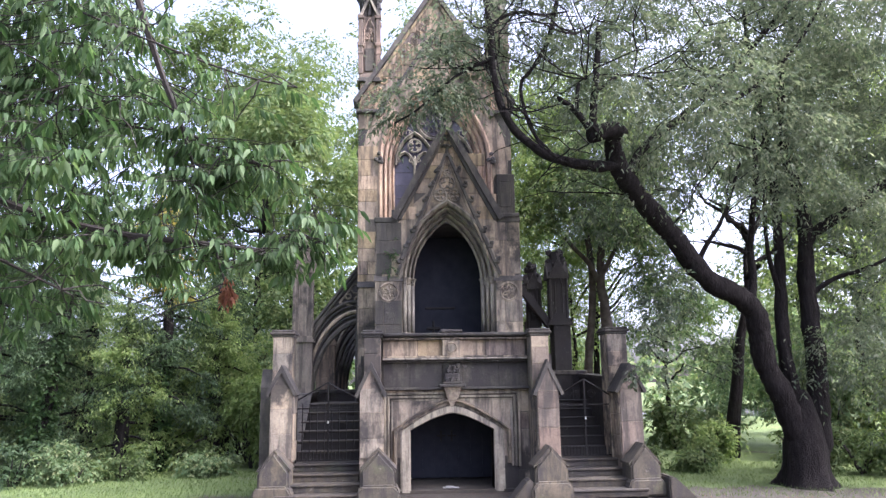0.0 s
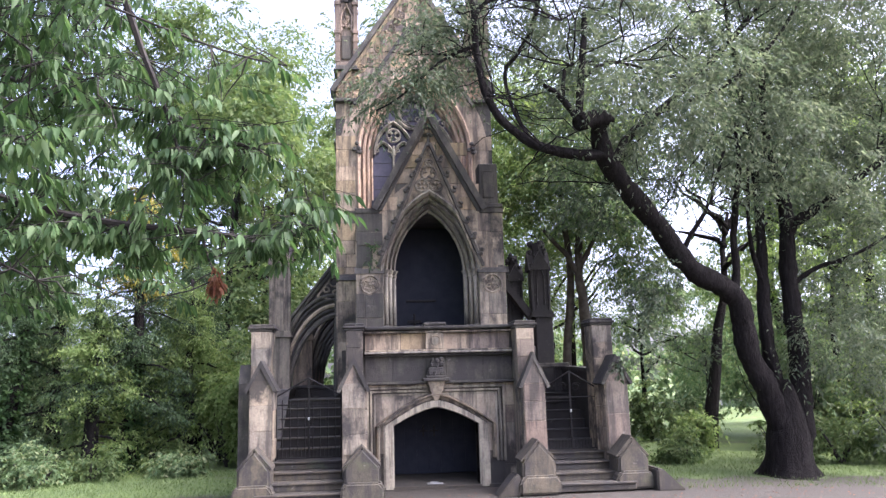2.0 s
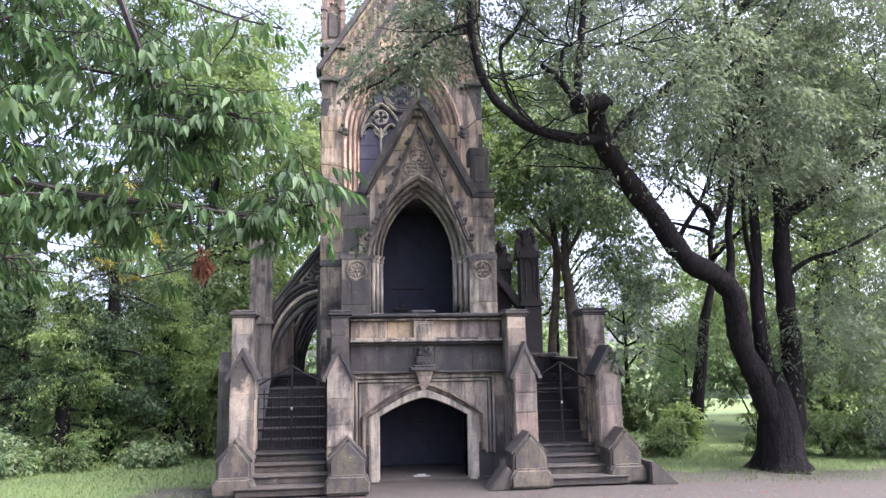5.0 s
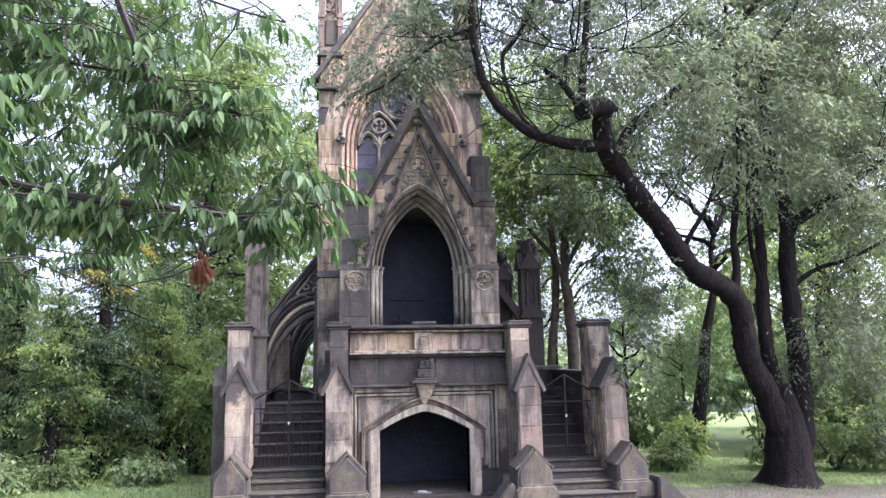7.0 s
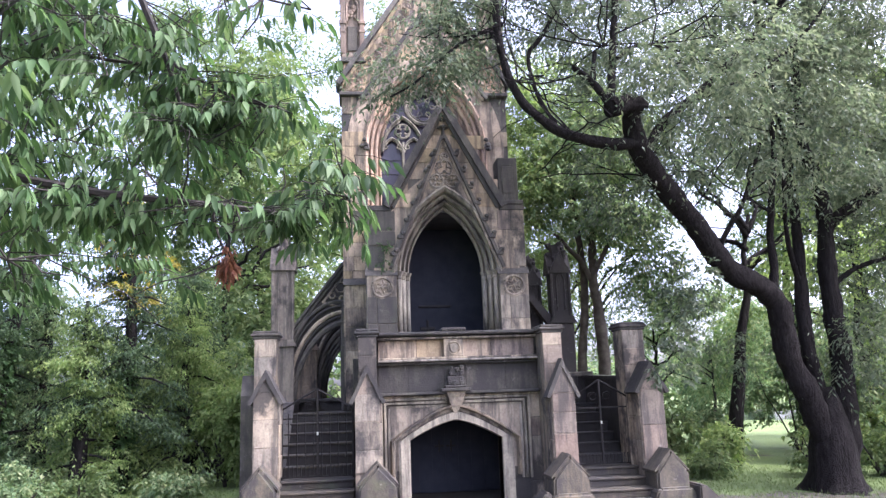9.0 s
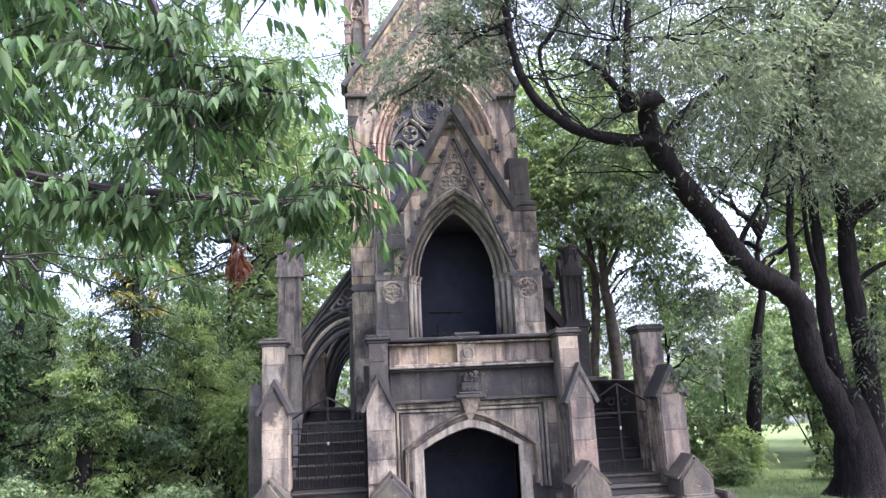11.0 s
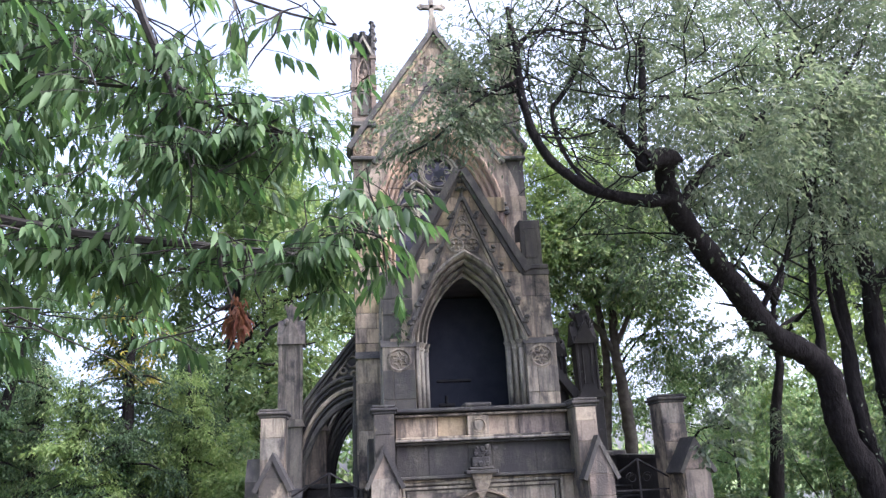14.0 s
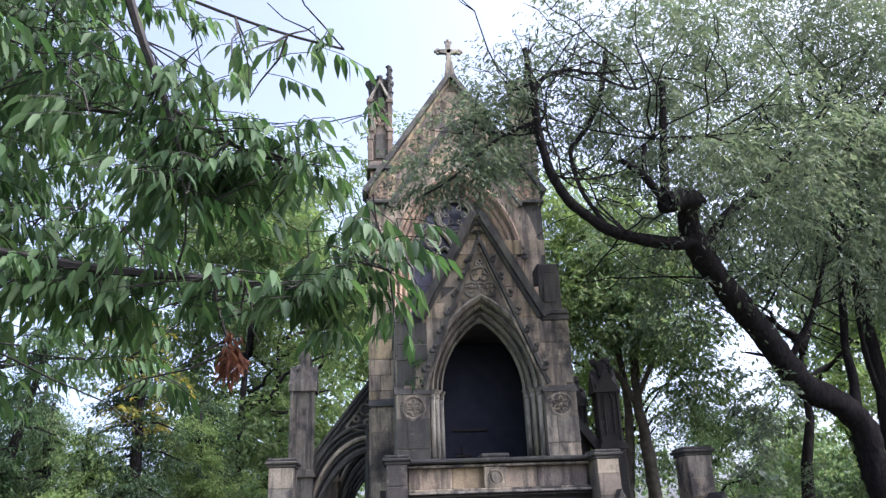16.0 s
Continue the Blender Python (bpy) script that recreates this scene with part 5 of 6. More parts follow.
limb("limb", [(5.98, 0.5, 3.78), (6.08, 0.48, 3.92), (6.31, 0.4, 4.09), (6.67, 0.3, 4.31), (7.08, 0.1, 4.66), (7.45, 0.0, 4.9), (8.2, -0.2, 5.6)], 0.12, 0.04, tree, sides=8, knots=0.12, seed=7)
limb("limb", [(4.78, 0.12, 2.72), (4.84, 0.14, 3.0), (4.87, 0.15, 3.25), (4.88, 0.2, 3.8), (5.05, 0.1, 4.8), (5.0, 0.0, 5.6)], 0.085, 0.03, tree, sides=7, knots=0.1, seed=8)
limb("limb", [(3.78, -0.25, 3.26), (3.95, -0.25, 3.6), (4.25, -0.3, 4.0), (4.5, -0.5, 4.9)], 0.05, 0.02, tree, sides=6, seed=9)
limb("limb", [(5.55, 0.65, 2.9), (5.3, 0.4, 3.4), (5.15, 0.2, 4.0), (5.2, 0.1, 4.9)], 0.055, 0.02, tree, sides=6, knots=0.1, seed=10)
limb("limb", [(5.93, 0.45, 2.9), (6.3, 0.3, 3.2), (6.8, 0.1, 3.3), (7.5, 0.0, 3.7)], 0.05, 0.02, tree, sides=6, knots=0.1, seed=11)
rng = random.Random(12)
b = bmesh.new()
starts = [(4.24, -0.3, 6.14), (5.32, 0.0, 7.24), (7.4, 0.0, 5.1), (2.5, -1.7, 5.8), (0.52, -1.4, 6.0), (0.36, -1.4, 6.6), (0.74, -1.6, 5.3), (1.35, -1.8, 4.55), (1.74, -2.0, 5.6), (1.66, -1.9, 6.3), (2.55, -1.1, 4.2), (3.28, -0.5, 3.8), (5.3, 0.5, 5.4), (6.0, 1.5, 6.1), (6.4, 1.2, 4.9), (8.0, 0.6, 5.2), (4.3, -0.3, 4.1)]
for p in starts:
    for k in range(5):
        q = Vector(p) + Vector((rng.uniform(-1.5, 1.5), rng.uniform(-1.0, 1.0), rng.uniform(-0.3, 1.5)))
        pts = wander(p, q, 5, 0.06, rng)
        rod(b, pts, taper(6, 0.013, 0.005), 5)
        for j in (2, 3, 4):
            e = pts[j] + Vector((rng.uniform(-0.7, 0.7), rng.uniform(-0.5, 0.5), rng.uniform(-0.2, 0.6)))
            rod(b, wander(pts[j], e, 3, 0.08, rng), taper(4, 0.009, 0.004), 4)
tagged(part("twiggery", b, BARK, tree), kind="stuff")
RB = [(-0.35, -1.45, 5.65, 0.6, 0.35, 0.35), (0.0, -1.35, 6.25, 0.5, 0.35, 0.45), (0.25, -1.2, 6.9, 0.6, 0.4, 0.4), (-0.75, -1.4, 5.3, 0.35, 0.3, 0.22), (-0.5, -1.4, 5.5, 0.45, 0.4, 0.28), (-0.05, -1.4, 6.3, 0.5, 0.4, 0.45), (0.25, -1.0, 6.05, 0.7, 0.45, 0.55), (-0.25, -1.4, 5.75, 0.6, 0.5, 0.45), (1.05, -0.8, 6.7, 0.8, 0.6, 0.6), (1.9, -1.2, 6.0, 1.1, 0.6, 0.8), (2.9, -1.6, 5.6, 1.4, 1.2, 1.1),
      (2.5, -0.4, 3.95, 0.55, 0.5, 0.5), (2.5, -0.6, 4.7, 0.8, 0.7, 0.7), (4.2, -0.8, 5.3, 1.6, 1.3, 1.3), (5.6, 0.6, 6.2, 1.9, 1.6, 1.4), (7.2, 0.8, 5.8, 1.8, 1.6, 1.6), (7.4, 0.6, 3.6, 1.6, 1.4, 1.3), (6.9, 0.3, 2.1, 1.3, 1.0, 0.8), (4.0, 1.0, 7.2, 2.4, 1.8, 1.2), (8.2, 1.2, 7.5, 2.2, 1.8, 1.4), (2.0, -1.2, 7.4, 1.8, 1.3, 0.8), (4.5, 0.0, 8.8, 2.6, 1.8, 1.2), (7.5, 0.5, 9.6, 2.8, 1.8, 1.4), (9.5, 1.0, 5.0, 1.6, 1.6, 1.6), (8.8, 1.4, 2.2, 1.3, 1.1, 0.9), (6.4, -0.4, 4.6, 1.3, 0.9, 0.8), (10.5, 0.5, 8.5, 2.2, 1.8, 1.6), (6.2, -1.0, 7.4, 2.0, 1.4, 1.0), (6.1, 0.1, 1.8, 0.6, 0.35, 0.45), (7.4, 0.1, 1.2, 0.9, 0.6, 0.6), (4.7, 1.2, 1.9, 0.5, 0.4, 0.35)]
crown("crown", tree, SMALL_LEAF, RB, 210000, 0.078, 21, 0.36, 72, 0.45, 0.34, "fine grey-green foliage with haze in its colour")
# hanging spray in front of the right outer pier
crown("spray", tree, SMALL_LEAF, [(2.75, -0.9, 1.75, 0.28, 0.25, 0.25), (2.9, -0.9, 2.3, 0.25, 0.25, 0.4), (3.2, -0.7, 2.8, 0.4, 0.3, 0.5)], 1600, 0.08, 22, 0.14, 20)

# ---- growth on the masonry ----
fern = thing("wall_plant", "small green fern rooted beside the porch arch", "plant")
crown("foliage", fern, IVY_LEAF, [(-0.86, 0.27, 3.78, 0.06, 0.05, 0.10), (-0.88, 0.27, 3.55, 0.07, 0.05, 0.12), (-0.92, 0.26, 3.36, 0.08, 0.05, 0.08)], 140, 0.06, 61, 0.06, 10, 1.0, 0.35)

# ---- near leafy boughs ----
near = thing("tree_bough", "drooping bough with long glossy green compound leaves", "tree branch")
rng = random.Random(31)
b = bmesh.new()
main = [
    [(-4.6, -6.2, 3.3), (-3.4, -6.3, 2.78), (-2.75, -6.3, 2.62), (-2.09, -6.3, 2.55), (-1.58, -6.3, 2.48), (-1.26, -6.3, 2.62)],
    [(-2.85, -6.5, 4.9), (-2.56, -6.3, 3.88), (-2.35, -6.3, 3.39), (-2.25, -6.3, 3.05)],
    [(-2.09, -6.3, 2.55), (-2.07, -6.30, 2.42), (-1.99, -6.34, 2.23)],
    [(-4.6, -5.8, 4.2), (-3.6, -6.0, 3.75), (-2.9, -6.1, 3.5), (-2.45, -6.2, 3.4)],
    [(-3.6, -6.6, 4.4), (-2.5, -6.5, 3.95), (-1.9, -6.4, 3.75), (-1.55, -6.3, 3.72)],
    [(-4.6, -6.5, 3.0), (-3.6, -6.6, 2.5), (-3.0, -6.6, 2.2)],
    [(-2.35, -6.3, 3.39), (-2.0, -6.2, 3.2), (-1.75, -6.2, 3.15)],
    [(-4.8, -7.0, 3.6), (-3.7, -7.1, 3.1), (-3.0, -7.1, 2.9)],
]
for i, m in enumerate(main):
    q = smooth(m, 2)
    rod(b, q, taper(len(q), (0.032, 0.034, 0.012, 0.022, 0.009, 0.022, 0.013, 0.02)[i], 0.006), 6)
LC, LD = [], []


def compound(p, d, rng, size=0.094):
    """A pinnate leaf: a thin stalk with hanging leaflets."""
    if (p.x > -1.24 and p.z < 3.4) or (p.z > 3.45 and p.x > -2.75 - 0.25 * (p.z - 3.45) and rng.random() < 0.6):
        return
    low = p.z < 2.42 and p.x > -3.35 and not -1.95 < p.x < -1.45
    if (low and rng.random() < 0.85) or (abs(p.x - -1.99) < 0.17 and 1.9 < p.z < 2.52 and p.y < -6.1):
        return
    d = d.normalized()
    n = rng.randint(3, 4)
    end = p + d * 0.22 + Vector((0, 0, -0.06))
    rod(b, [p, p.lerp(end, 0.5) + Vector((0, 0, 0.015)), end], 0.0022, 3)
    s = d.cross(Vector((0, 0, 1))).normalized()
    for k in range(n):
        q = p.lerp(end, 0.35 + 0.6 * k / n)
        for sg in (-1, 1):
            LC.append(tuple(q))
            v = (d * rng.uniform(0.4, 0.9) + s * sg * rng.uniform(0.4, 0.9) + Vector((0, 0, -rng.uniform(0.9, 2.0)))).normalized()
            LD.append(tuple(v) + (size * rng.uniform(0.6, 1.1),))
    LC.append(tuple(end))
    LD.append(tuple((d + Vector((0, 0, -0.9))).normalized()) + (size * 1.1,))


def leafy(p, reach, count, rng):
    for _ in range(count):
        e = p + Vector((rng.gauss(0, 1), rng.gauss(0, 1) * 0.8, rng.gauss(0, 0.7))) * reach
        if e.x > -1.22 or (e.z > 3.45 and e.x > -1.5):
            continue
        rod(b, wander(p, e, 3, 0.06, rng), taper(4, 0.006, 0.003), 4)
        for k in range(4):
            u = 0.4 + 0.2 * k
            a = rng.uniform(0, 2 * math.pi)
            compound(p.lerp(e, u), Vector((math.cos(a), math.sin(a), 0.1)), rng)


for i, m in enumerate(main):
    q = smooth(m, 1)
    for p in q[2:]:
        leafy(Vector(p), 0.24, (7, 5, 1, 3, 3, 6, 5, 5)[i], rng)
for _ in range(110):
    p = Vector((rng.uniform(-4.9, -2.75), rng.uniform(-6.8, -4.4), rng.uniform(2.3, 4.9)))
    if rng.random() < 0.9:
        leafy(p, 0.35, 3, rng)
for _ in range(70):
    leafy(Vector((rng.uniform(-5.0, -3.1), rng.uniform(-6.9, -4.6), rng.uniform(3.4, 5.2))), 0.35, 3, rng)
tagged(part("branchwork", b, TWIG, near), kind="stuff")
lc, ld = np.array(LC), np.array(LD)
r2 = np.random.default_rng(5)
me = long_leaves("leaves", lc, unit(r2.normal(size=lc.shape) * 0.4 + np.array([0, 0.2, 1.0])), ld[:, :3], ld[:, 3], ld[:, 3] * 0.36)
me.materials.append(NEAR_LEAF)
lo = new("leaves", me)
lo.parent = near
lo["kind"] = "stuff"
lo["label"] = "long pointed green leaflets"
crown("withered_leaf_clump", near, DEAD_LEAF, [(-1.99, -6.34, 2.23, 0.035, 0.035, 0.075)], 260, 0.05, 8, 0.025, 18, 1.0, 0.32, "hanging cluster of withered red-brown leaves", 1.2)


# ---- surrounding woodland ----
def wood_tree(x, y, h, r, seed, mat=WOOD_LEAF, leaves=9000, low=0.3, leaf=0.2, lean=0.0, name="tree", label="broad leafy woodland tree", thick=1.0):
    t = thing(name, label, "tree", group="woodland trees")
    rng = random.Random(seed)
    g = ground_height(x, y)
    top = (x + lean, y, h * 0.62)
    pts = wander((x, y, g - 0.1), top, 6, 0.015, rng)
    tr = max(0.10, h * 0.014) * thick
    bm = rod(bmesh.new(), pts, taper(7, tr, tr * 0.2), 8)
    for k in range(6):
        u = rng.uniform(max(0.45, low), 0.95)
        p = Vector(pts[0]).lerp(Vector(pts[-1]), u)
        a = rng.uniform(0, 2 * math.pi)
        q = p + Vector((math.cos(a) * r * 0.8, math.sin(a) * r * 0.8, rng.uniform(0.3, 1.6)))
        rod(bm, wander(p, q, 4, 0.06, rng), taper(5, tr * 0.4, 0.02), 6)
    part("trunk", bm, BARK, t, "", True)
    blobs = []
    for k in range(16):
        u = rng.uniform(low, 1.0)
        a = rng.uniform(0, 2 * math.pi)
        rr = r * (1.1 - 0.6 * abs(u - 0.55)) * rng.uniform(0.3, 0.9)
        s = r * rng.uniform(0.28, 0.5)
        blobs.append((x + lean * u + rr * math.cos(a), y + rr * math.sin(a), h * u, s, s, s * 0.7))
    crown("crown", t, mat, blobs, int(leaves * 1.9), leaf * 0.72, seed + 100, 0.5, 40, 0.45, 0.48)
    return t


rng = random.Random(77)
EXTRA_SHRUBS = []
for i, (x, y, h, r) in enumerate([(-4.6, 10, 12, 2.6), (-3.7, 15, 15, 4.3), (-7.5, 17, 15, 3.4), (-15, 18, 17, 4.0), (0.5, 19, 13, 4), (-20, 12, 16, 4.5), (16, 26, 6, 3.0)] ):
    wood_tree(x, y, h, r, 200 + i, BRIGHT_LEAF if i in (0, 1, 2, 4) else WOOD_LEAF, 12000, 0.58 if i == 2 else 0.25, 0.22)
wood_tree(-4.2, 13, 13.0, 2.5, 261, BRIGHT_LEAF, 13000, 0.42, 0.17, label="tall light-green woodland tree behind the chapel")
# forked stems beyond the far stair
forked = thing("tree", "twin-stemmed forked tree beyond the stair", "tree", group="woodland trees")
limb("trunk", [(3.79, 7.00, 0.45), (3.86, 7.00, 2.06), (4.00, 7.00, 3.16), (4.08, 7.00, 4.29), (3.92, 7.00, 5.44), (3.92, 7.00, 6.92)], 0.13, 0.05, forked, GREY_BARK, knots=0.1, seed=31)
limb("trunk", [(4.32, 6.80, 0.45), (4.34, 6.80, 2.05), (4.31, 6.80, 3.14), (4.18, 6.80, 3.98), (4.28, 6.90, 4.70), (4.35, 7.00, 5.73), (4.46, 7.00, 7.22)], 0.17, 0.05, forked, GREY_BARK, knots=0.1, seed=32)
limb("bough", [(4.18, 6.80, 3.98), (3.97, 6.80, 4.43), (3.63, 6.70, 4.74), (3.31, 6.60, 5.08)], 0.08, 0.04, forked, GREY_BARK, sides=7, knots=0.1, seed=33)
limb("bough", [(4.22, 6.80, 4.12), (4.52, 6.70, 4.67), (4.81, 6.60, 5.29), (5.01, 6.50, 6.20)], 0.07, 0.03, forked, GREY_BARK, sides=7, knots=0.1, seed=34)
limb("bough", [(4.73, 6.60, 5.14), (5.13, 6.50, 5.34), (5.61, 6.40, 5.53)], 0.03, 0.015, forked, GREY_BARK, sides=6, knots=0.1, seed=35)
crown("crown", forked, LIT_LEAF, [(2.0, 6.8, 5.6, 1.0, 0.8, 0.9), (2.6, 7.2, 7.0, 1.2, 1.0, 1.1), (2.2, 7.4, 8.6, 1.4, 1.0, 1.2), (3.8, 7.4, 8.8, 1.5, 1.2, 1.2), (3.2, 6.8, 6.2, 1.0, 0.8, 0.8), (5.2, 7.4, 7.8, 1.5, 1.2, 1.2)], 36000, 0.10, 241, 0.42, 54, 0.4, 0.42, "dense green foliage with sunlight in its colour")
crown("crown", forked, WOOD_LEAF, [(3.6, 6.6, 6.0, 1.2, 1.0, 0.8), (5.0, 6.4, 5.4, 1.0, 0.9, 0.6), (4.4, 6.9, 7.2, 1.6, 1.2, 1.0), (5.6, 6.6, 4.4, 0.7, 0.6, 0.4)], 26000, 0.11, 240, 0.4, 40, 0.45, 0.45)
wood_tree(6.7, 5.7, 8.5, 1.6, 250, SMALL_LEAF, 2500, 0.72, 0.14, 0.9, label="slim dark-stemmed tree on the lawn", thick=1.55)
wood_tree(5.2, 11, 9.5, 2.4, 255, BRIGHT_LEAF, 12000, 0.28, 0.15, label="leafy light-green tree behind the mausoleum")
wood_tree(4.1, 9.6, 6.5, 1.7, 257, LIT_LEAF, 8000, 0.30, 0.12)
wood_tree(6.9, 10.2, 4.6, 1.5, 258, WOOD_LEAF, 6000, 0.50, 0.12)
wood_tree(3.2, 14, 11, 2.6, 256, WOOD_LEAF, 10000, 0.15, 0.17)
wood_tree(10.5, 6.5, 9, 2.8, 251, LIT_LEAF, 10000, 0.12, 0.16)
wood_tree(11.6, 11, 14, 3.2, 259, WOOD_LEAF, 6000, 0.5, 0.2)
wood_tree(13, 8.5, 15, 3.6, 260, SMALL_LEAF, 11000, 0.42, 0.2)
wood_tree(14.5, 12, 12, 3.6, 252, WOOD_LEAF, 10000, 0.12, 0.2)
wood_tree(12.5, 9, 11, 2.8, 253, WOOD_LEAF, 9000, 0.2, 0.18)
for i, (x, y, r, h) in enumerate([(8.6, 5.0, 1.0, 2.4), (10.0, 4.0, 1.2, 2.0), (11.5, 5.5, 1.3, 3.0), (12.5, 3.0, 1.2, 2.2), (9.8, 8.5, 1.2, 2.6)]):
    EXTRA_SHRUBS.append((x, y, r, h, LIT_LEAF if i % 2 else WOOD_LEAF, 330 + i))
wood_tree(15, 4, 11, 3.2, 254, SMALL_LEAF, 10000, 0.15, 0.18)


def shrub(x, y, r, h, mat, seed, n=2500, leaf=0.13, label="leafy green shrub at the edge of the lawn"):
    t = thing("shrub", label, "shrub", group="shrubs")
    rng = random.Random(seed)
    g = ground_height(x, y)
    bm = bmesh.new()
    for k in range(7):
        a = rng.uniform(0, 2 * math.pi)
        rod(bm, wander((x, y, g - 0.05), (x + r * 0.7 * math.cos(a), y + r * 0.7 * math.sin(a), g + h * 0.8), 3, 0.05, rng), taper(4, 0.025, 0.006), 5)
    tagged(part("stem", bm, TWIG, t), kind="stuff")
    blobs = [(x + rng.uniform(-0.6, 0.6) * r, y + rng.uniform(-0.6, 0.6) * r, g + h * rng.uniform(0.2, 0.9), r * 0.45, r * 0.45, h * 0.28) for _ in range(9)]
    crown("foliage", t, mat, blobs, n, leaf, seed, 0.22, 27, 0.6, 0.48)


for e in EXTRA_SHRUBS:
    shrub(*e, 5000, 0.12)
for i, (x, y, r, h) in enumerate([(3.7, 2.8, 0.3, 0.45), (4.6, 2.4, 0.25, 0.3), (6.7, 2.6, 0.6, 0.9), (7.6, 2.2, 0.7, 0.8), (8.6, 1.8, 0.8, 1.1), (9.6, 2.4, 0.8, 1.0), (5.1, 3.4, 0.35, 0.45)]):
    shrub(x, y, r, h, BRIGHT_LEAF if i in (0, 1, 2, 3, 6) else SMALL_LEAF, 350 + i, 1800, 0.09)
shrub(6.2, 8.0, 0.7, 1.2, BRIGHT_LEAF, 300)
shrub(7.6, 8.5, 0.7, 1.0, WOOD_LEAF, 301)
shrub(5.83, 4.5, 0.4, 0.75, LIT_LEAF, 302, 3000, 0.09)
for i, (x, y, r, h, m) in enumerate([(-4.0, 5.4, 0.8, 2.3, LIT_LEAF), (-4.6, 7.5, 1.1, 3.0, WOOD_LEAF), (-3.7, 4.2, 0.55, 1.7, LIT_LEAF), (-6.4, 6.8, 0.9, 1.9, DARK_LEAF), (-9.4, 5.4, 1.0, 1.7, BRIGHT_LEAF)]):
    shrub(x, y, r, h, m, 310 + i, 9000, 0.085)
for i, (x, y, r, h, m) in enumerate([(-4.3, 3.0, 0.45, 0.34, WOOD_LEAF), (-5.7, 2.6, 0.5, 0.40, BRIGHT_LEAF), (-6.4, 2.2, 0.55, 0.55, WOOD_LEAF), (-7.3, 2.0, 0.6, 0.6, DARK_LEAF), (-4.8, 4.0, 0.4, 0.5, BRIGHT_LEAF), (-8.4, 2.6, 0.7, 0.8, WOOD_LEAF), (-6.9, 3.1, 0.5, 0.7, DARK_LEAF)]):
    shrub(x, y, r, h, m, 370 + i, 2600, 0.075, "low tangled undergrowth at the wood's edge")


def tiered(x, y, h, r, seed, low=0.12, name="conifer", label="dark spreading conifer with drooping boughs", lean=0.0, mat=DARK_LEAF, leaves=15000, yellow=0.0, tiers=40, thick=0.17, bare=0.0):
    """Trunk with drooping boughs in tiers; foliage hangs along each bough."""
    t = thing(name, label, "tree", group="woodland trees")
    g = ground_height(x, y)
    rng = random.Random(seed)
    pts = wander((x, y, g - 0.1), (x + lean, y, h), 6, 0.012, rng)
    part("trunk", rod(bmesh.new(), pts, taper(7, thick, 0.03), 9), BARK, t, "", True)
    bm = bmesh.new()
    blobs = []
    for k in range(tiers):
        u = low + (0.98 - low) * (k + rng.random()) / tiers
        a = rng.uniform(0, 2 * math.pi)
        ln = r * (1.08 - u) ** 0.8 * rng.uniform(0.6, 1.15)
        p = Vector((x + lean * u, y, g + (h - g) * u))
        e = p + Vector((ln * math.cos(a), ln * math.sin(a), -0.28 * ln))
        m = p.lerp(e, 0.5) + Vector((0, 0, 0.08 * ln))
        rod(bm, [p, m, e], [0.032, 0.02, 0.006], 5)
        for q, w in ((p.lerp(m, 0.8), 0.20), (m.lerp(e, 0.5), 0.24), (e, 0.18)):
            if rng.random() > bare:
                blobs.append((q.x, q.y, q.z, w + 0.06 * ln, w + 0.06 * ln, 0.07))
    tagged(part("branchwork", bm, BARK, t, "", True), kind="stuff")
    crown("foliage", t, mat, blobs, int(leaves * 1.5), 0.066, seed, 0.27, 72, 0.25, 0.36, hang=0.4)
    if yellow:
        crown("yellow_tip_foliage", t, YELLOW_LEAF, [bl for bl in blobs if bl[2] > h * yellow], 2600, 0.095, seed + 1, 0.2, 27, 0.4, 0.4, "yellowing foliage near the top")
    return t


def ivy_on(t, x, y, lean, h, z0, z1, seed, n, mat=IVY_LEAF):
    crown("ivy", t, mat, [(x + lean * z / h, y - 0.05, z, 0.16, 0.16, 0.22) for z in (z0 + 0.25 * k for k in range(int((z1 - z0) / 0.25)))], n, 0.085, seed, 0.12, 18, 1.0, 0.7, "ivy climbing the trunk")


yellowed = tiered(-5.45, 4.0, 5.5, 1.45, 400, 0.22, label="tall dark conifer with yellowing top and ivy", leaves=16000, yellow=0.60, tiers=44, bare=0.1)
ivy_on(yellowed, -5.45, 4.0, 0.0, 5.5, 0.0, 2.4, 402, 3500)
# creeper mantling a dead stem beside it, its leaf colour brightened as if sunlit
mantled = tiered(-6.0, 3.5, 3.3, 1.0, 410, 0.15, "tree", "small tree mantled in green creeper, sunlight in its colour", mat=LIT_LEAF, leaves=10000, tiers=26)
tiered(-4.55, 4.7, 3.7, 1.2, 411, 0.05, "yew", "dense green yew beside the mausoleum, sunlight in its colour", mat=LIT_LEAF, leaves=14000, tiers=40)
leaner = tiered(-7.9, 4.0, 5.2, 1.2, 412, 0.35, "tree", "leaning ivy-clad trunk in the wood", 0.9, DARK_LEAF, 8000, tiers=24, thick=0.15)
ivy_on(leaner, -7.9, 4.0, 0.9, 5.2, 0.0, 3.0, 413, 5000)
tiered(-7.3, 5.2, 4.0, 1.5, 414, 0.08, mat=WOOD_LEAF, leaves=15000)
tiered(-4.9, 7.0, 4.4, 1.3, 419, 0.1, mat=DARK_LEAF, leaves=14000)
tiered(-8.3, 7.2, 4.7, 1.5, 420, 0.1, mat=DARK_LEAF, leaves=14000)
tiered(-9.0, 4.6, 5.4, 1.8, 415, 0.06, mat=DARK_LEAF, leaves=20000)
tiered(-11.5, 5.5, 6.0, 2.0, 418, 0.06, mat=DARK_LEAF, leaves=16000)
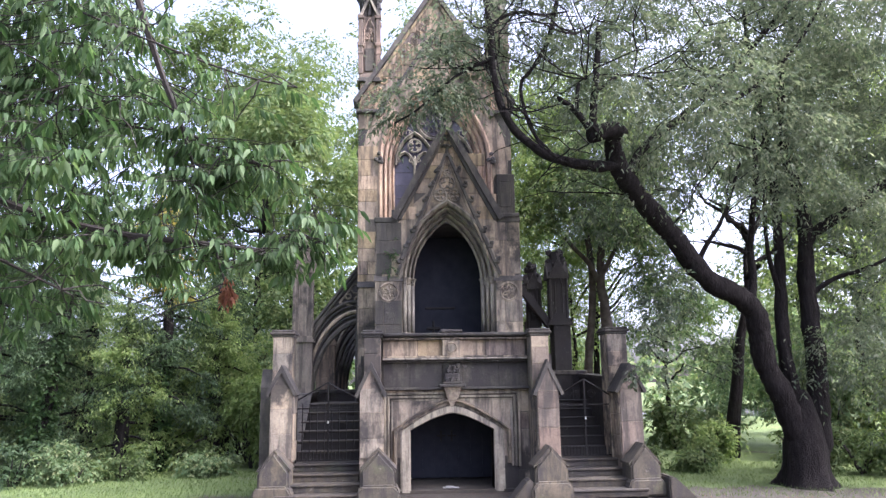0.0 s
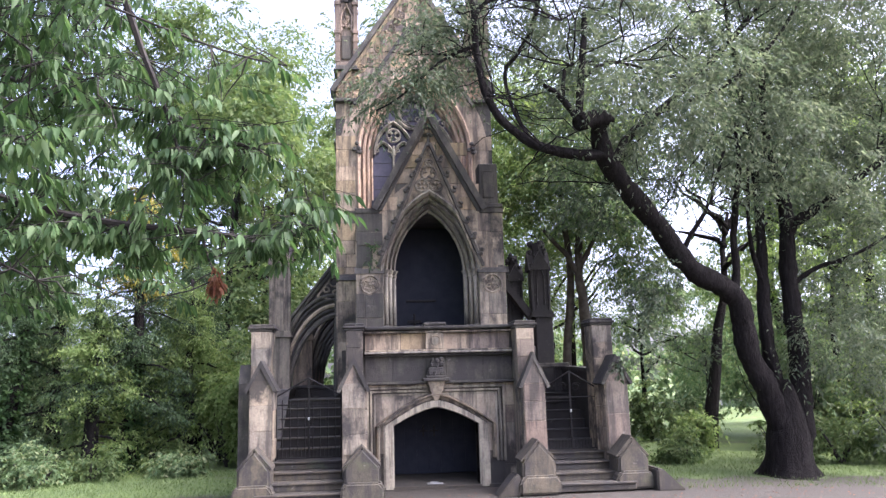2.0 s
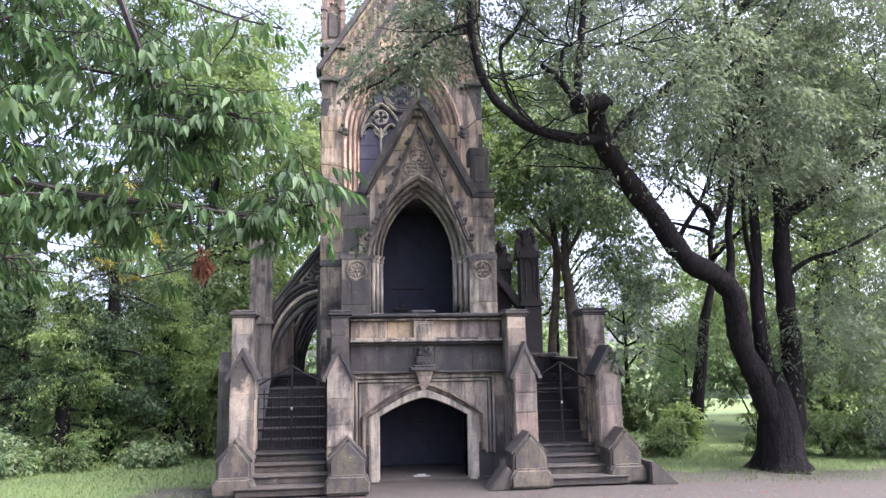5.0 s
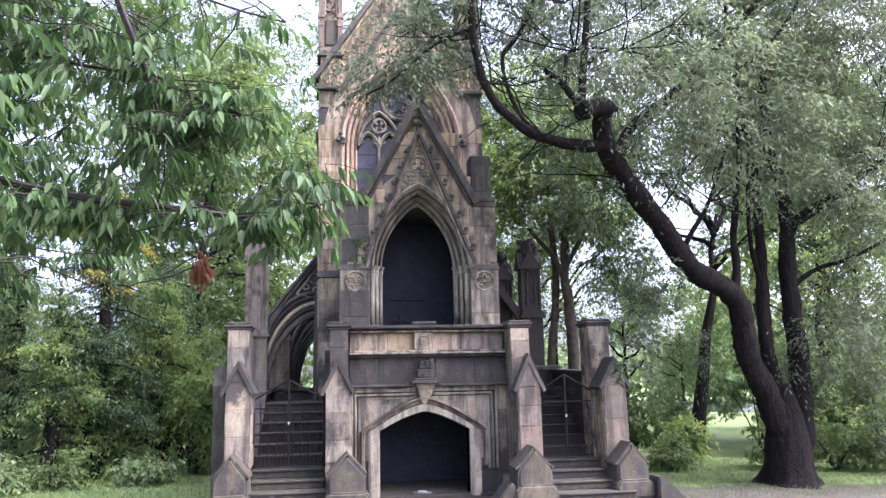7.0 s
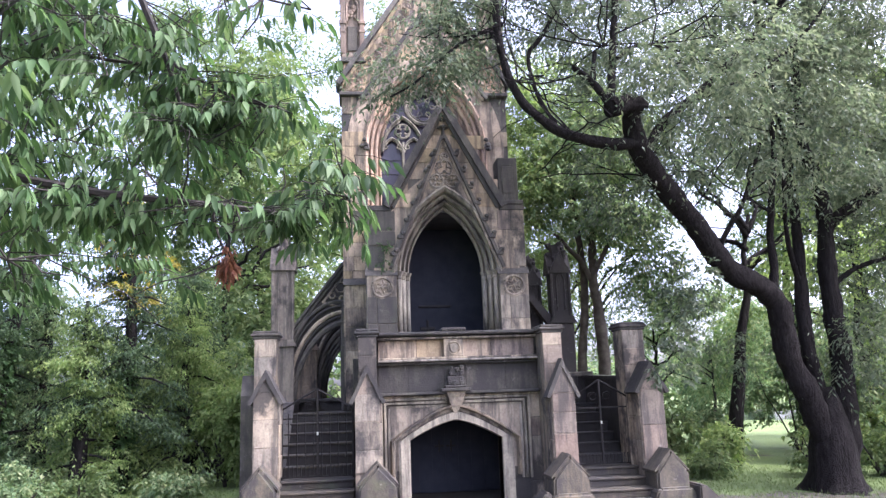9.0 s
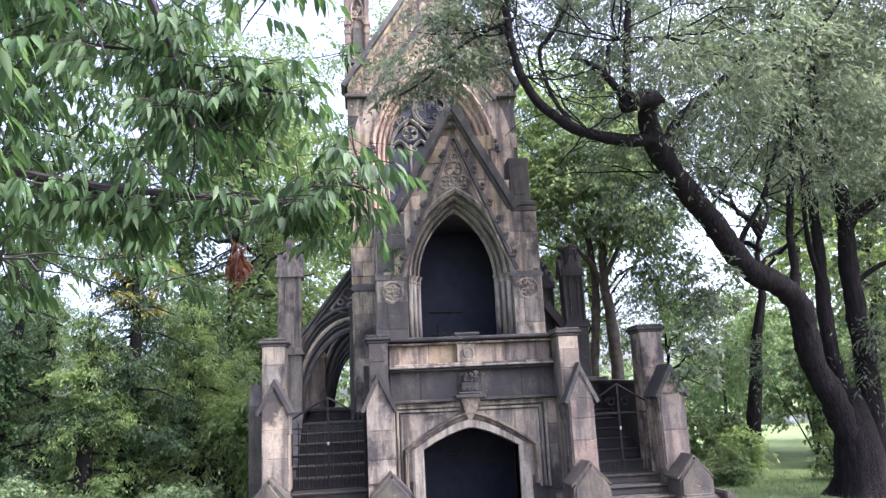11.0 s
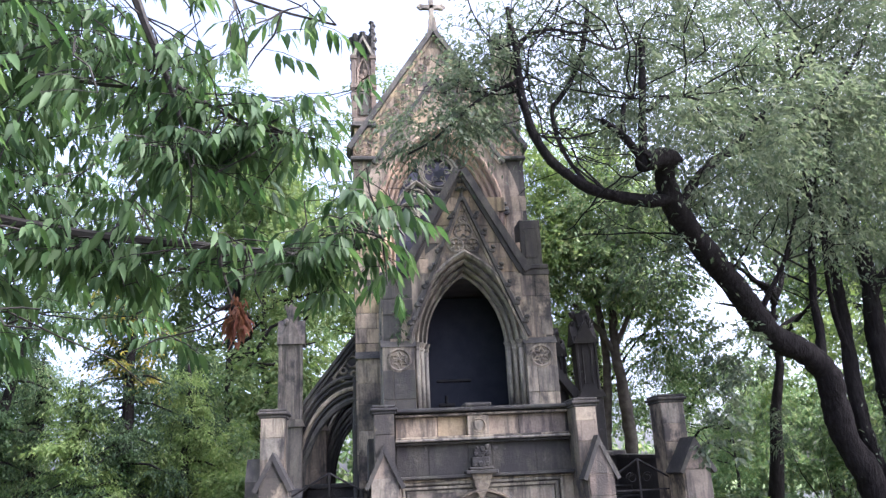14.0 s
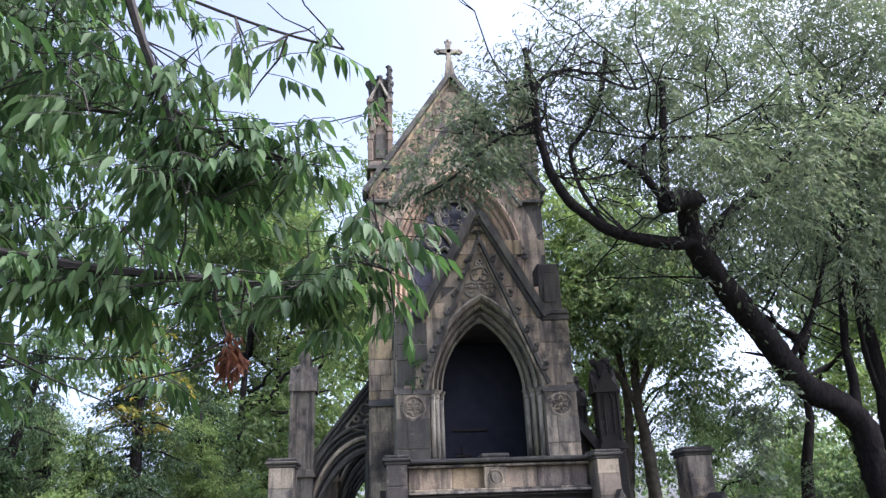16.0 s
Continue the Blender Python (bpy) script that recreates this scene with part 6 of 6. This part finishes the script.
tiered(-10.4, 7.5, 7.0, 2.3, 416, 0.1, leaves=14000)
tiered(-11.8, 9.5, 8.5, 2.5, 421, 0.1, leaves=14000)
tiered(-6.6, 7.6, 2.9, 1.5, 417, 0.05, mat=WOOD_LEAF, leaves=12000)


# far belt of woods
def belt(seed, arc, radius, n, h0, h1):
    rng = random.Random(seed)
    blobs = []
    for _ in range(n):
        a = radians(rng.uniform(*arc))
        rr = radius * rng.uniform(0.9, 1.25)
        s = rng.uniform(1.6, 3.4)
        blobs.append((rr * math.sin(a), rr * math.cos(a), rng.uniform(h0, h1), s, s, s * 0.8))
    return blobs


woods = thing("far_woods", "hazy green woods closing the view", "woods", kind="stuff")
crown("far_crowns", woods, WOOD_LEAF, belt(1, (-16, 0), 26, 40, 0.5, 10) + belt(4, (-75, -16), 26, 90, 0.3, 2.2), 50000, 0.34, 500, 0.8, 26, 0.7, 0.55)
crown("far_crowns", woods, WOOD_LEAF, belt(2, (0, 75), 52, 150, 0.5, 6), 50000, 0.5, 501, 1.0, 26, 0.7, 0.55)
crown("far_crowns", woods, WOOD_LEAF, belt(3, (80, 280), 60, 120, 0.5, 9), 16000, 0.9, 502, 1.0, 20, 0.7, 0.55)

# grass blades
rg = np.random.default_rng(17)
gx = np.concatenate([rg.uniform(-7.5, -2.7, 9000), rg.uniform(2.9, 10, 9000)])
gy = np.concatenate([rg.uniform(-1.4, 3.5, 9000), rg.uniform(-0.9, 4.5, 9000)])
gz = np.array([ground_height(a, c) for a, c in zip(gx, gy)])
gd = unit(np.stack([rg.normal(size=gx.shape) * 0.5, rg.normal(size=gx.shape) * 0.5, np.ones(gx.shape)], 1))
me = leaf_mesh("grass", np.stack([gx, gy, gz], 1), unit(rg.normal(size=(len(gx), 3))), gd, rg.uniform(0.03, 0.08, len(gx)), np.full(len(gx), 0.008))
me.materials.append(BRIGHT_LEAF)
tagged(new("grass", me), "short green grass blades on the lawn", "grass", kind="stuff")

# fallen leaves
rl = np.random.default_rng(91)
lp = np.stack([rl.uniform(-4, 7, 900), rl.uniform(-5, -0.6, 900), np.full(900, 0.02)], 1)
lp[:, 2] = np.array([ground_height(a, c) for a, c in lp[:, :2]]) + 0.008
ang = rl.uniform(0, 2 * math.pi, 900)
me = leaf_mesh("leaf_litter", lp, unit(rl.normal(size=lp.shape) * 0.2 + np.array([0, 0, 1.0])), np.stack([np.cos(ang), np.sin(ang), rl.uniform(0, 0.3, 900)], 1), rl.uniform(0.03, 0.06, 900), rl.uniform(0.015, 0.03, 900))
me.materials.append(DEAD_LEAF)
tagged(new("leaf_litter", me), "scattered brown fallen leaves on the earth", "fallen leaves", kind="stuff")

# ---- masonry, laid last ----
for job in BLOCK_JOBS:
    lay(*job)
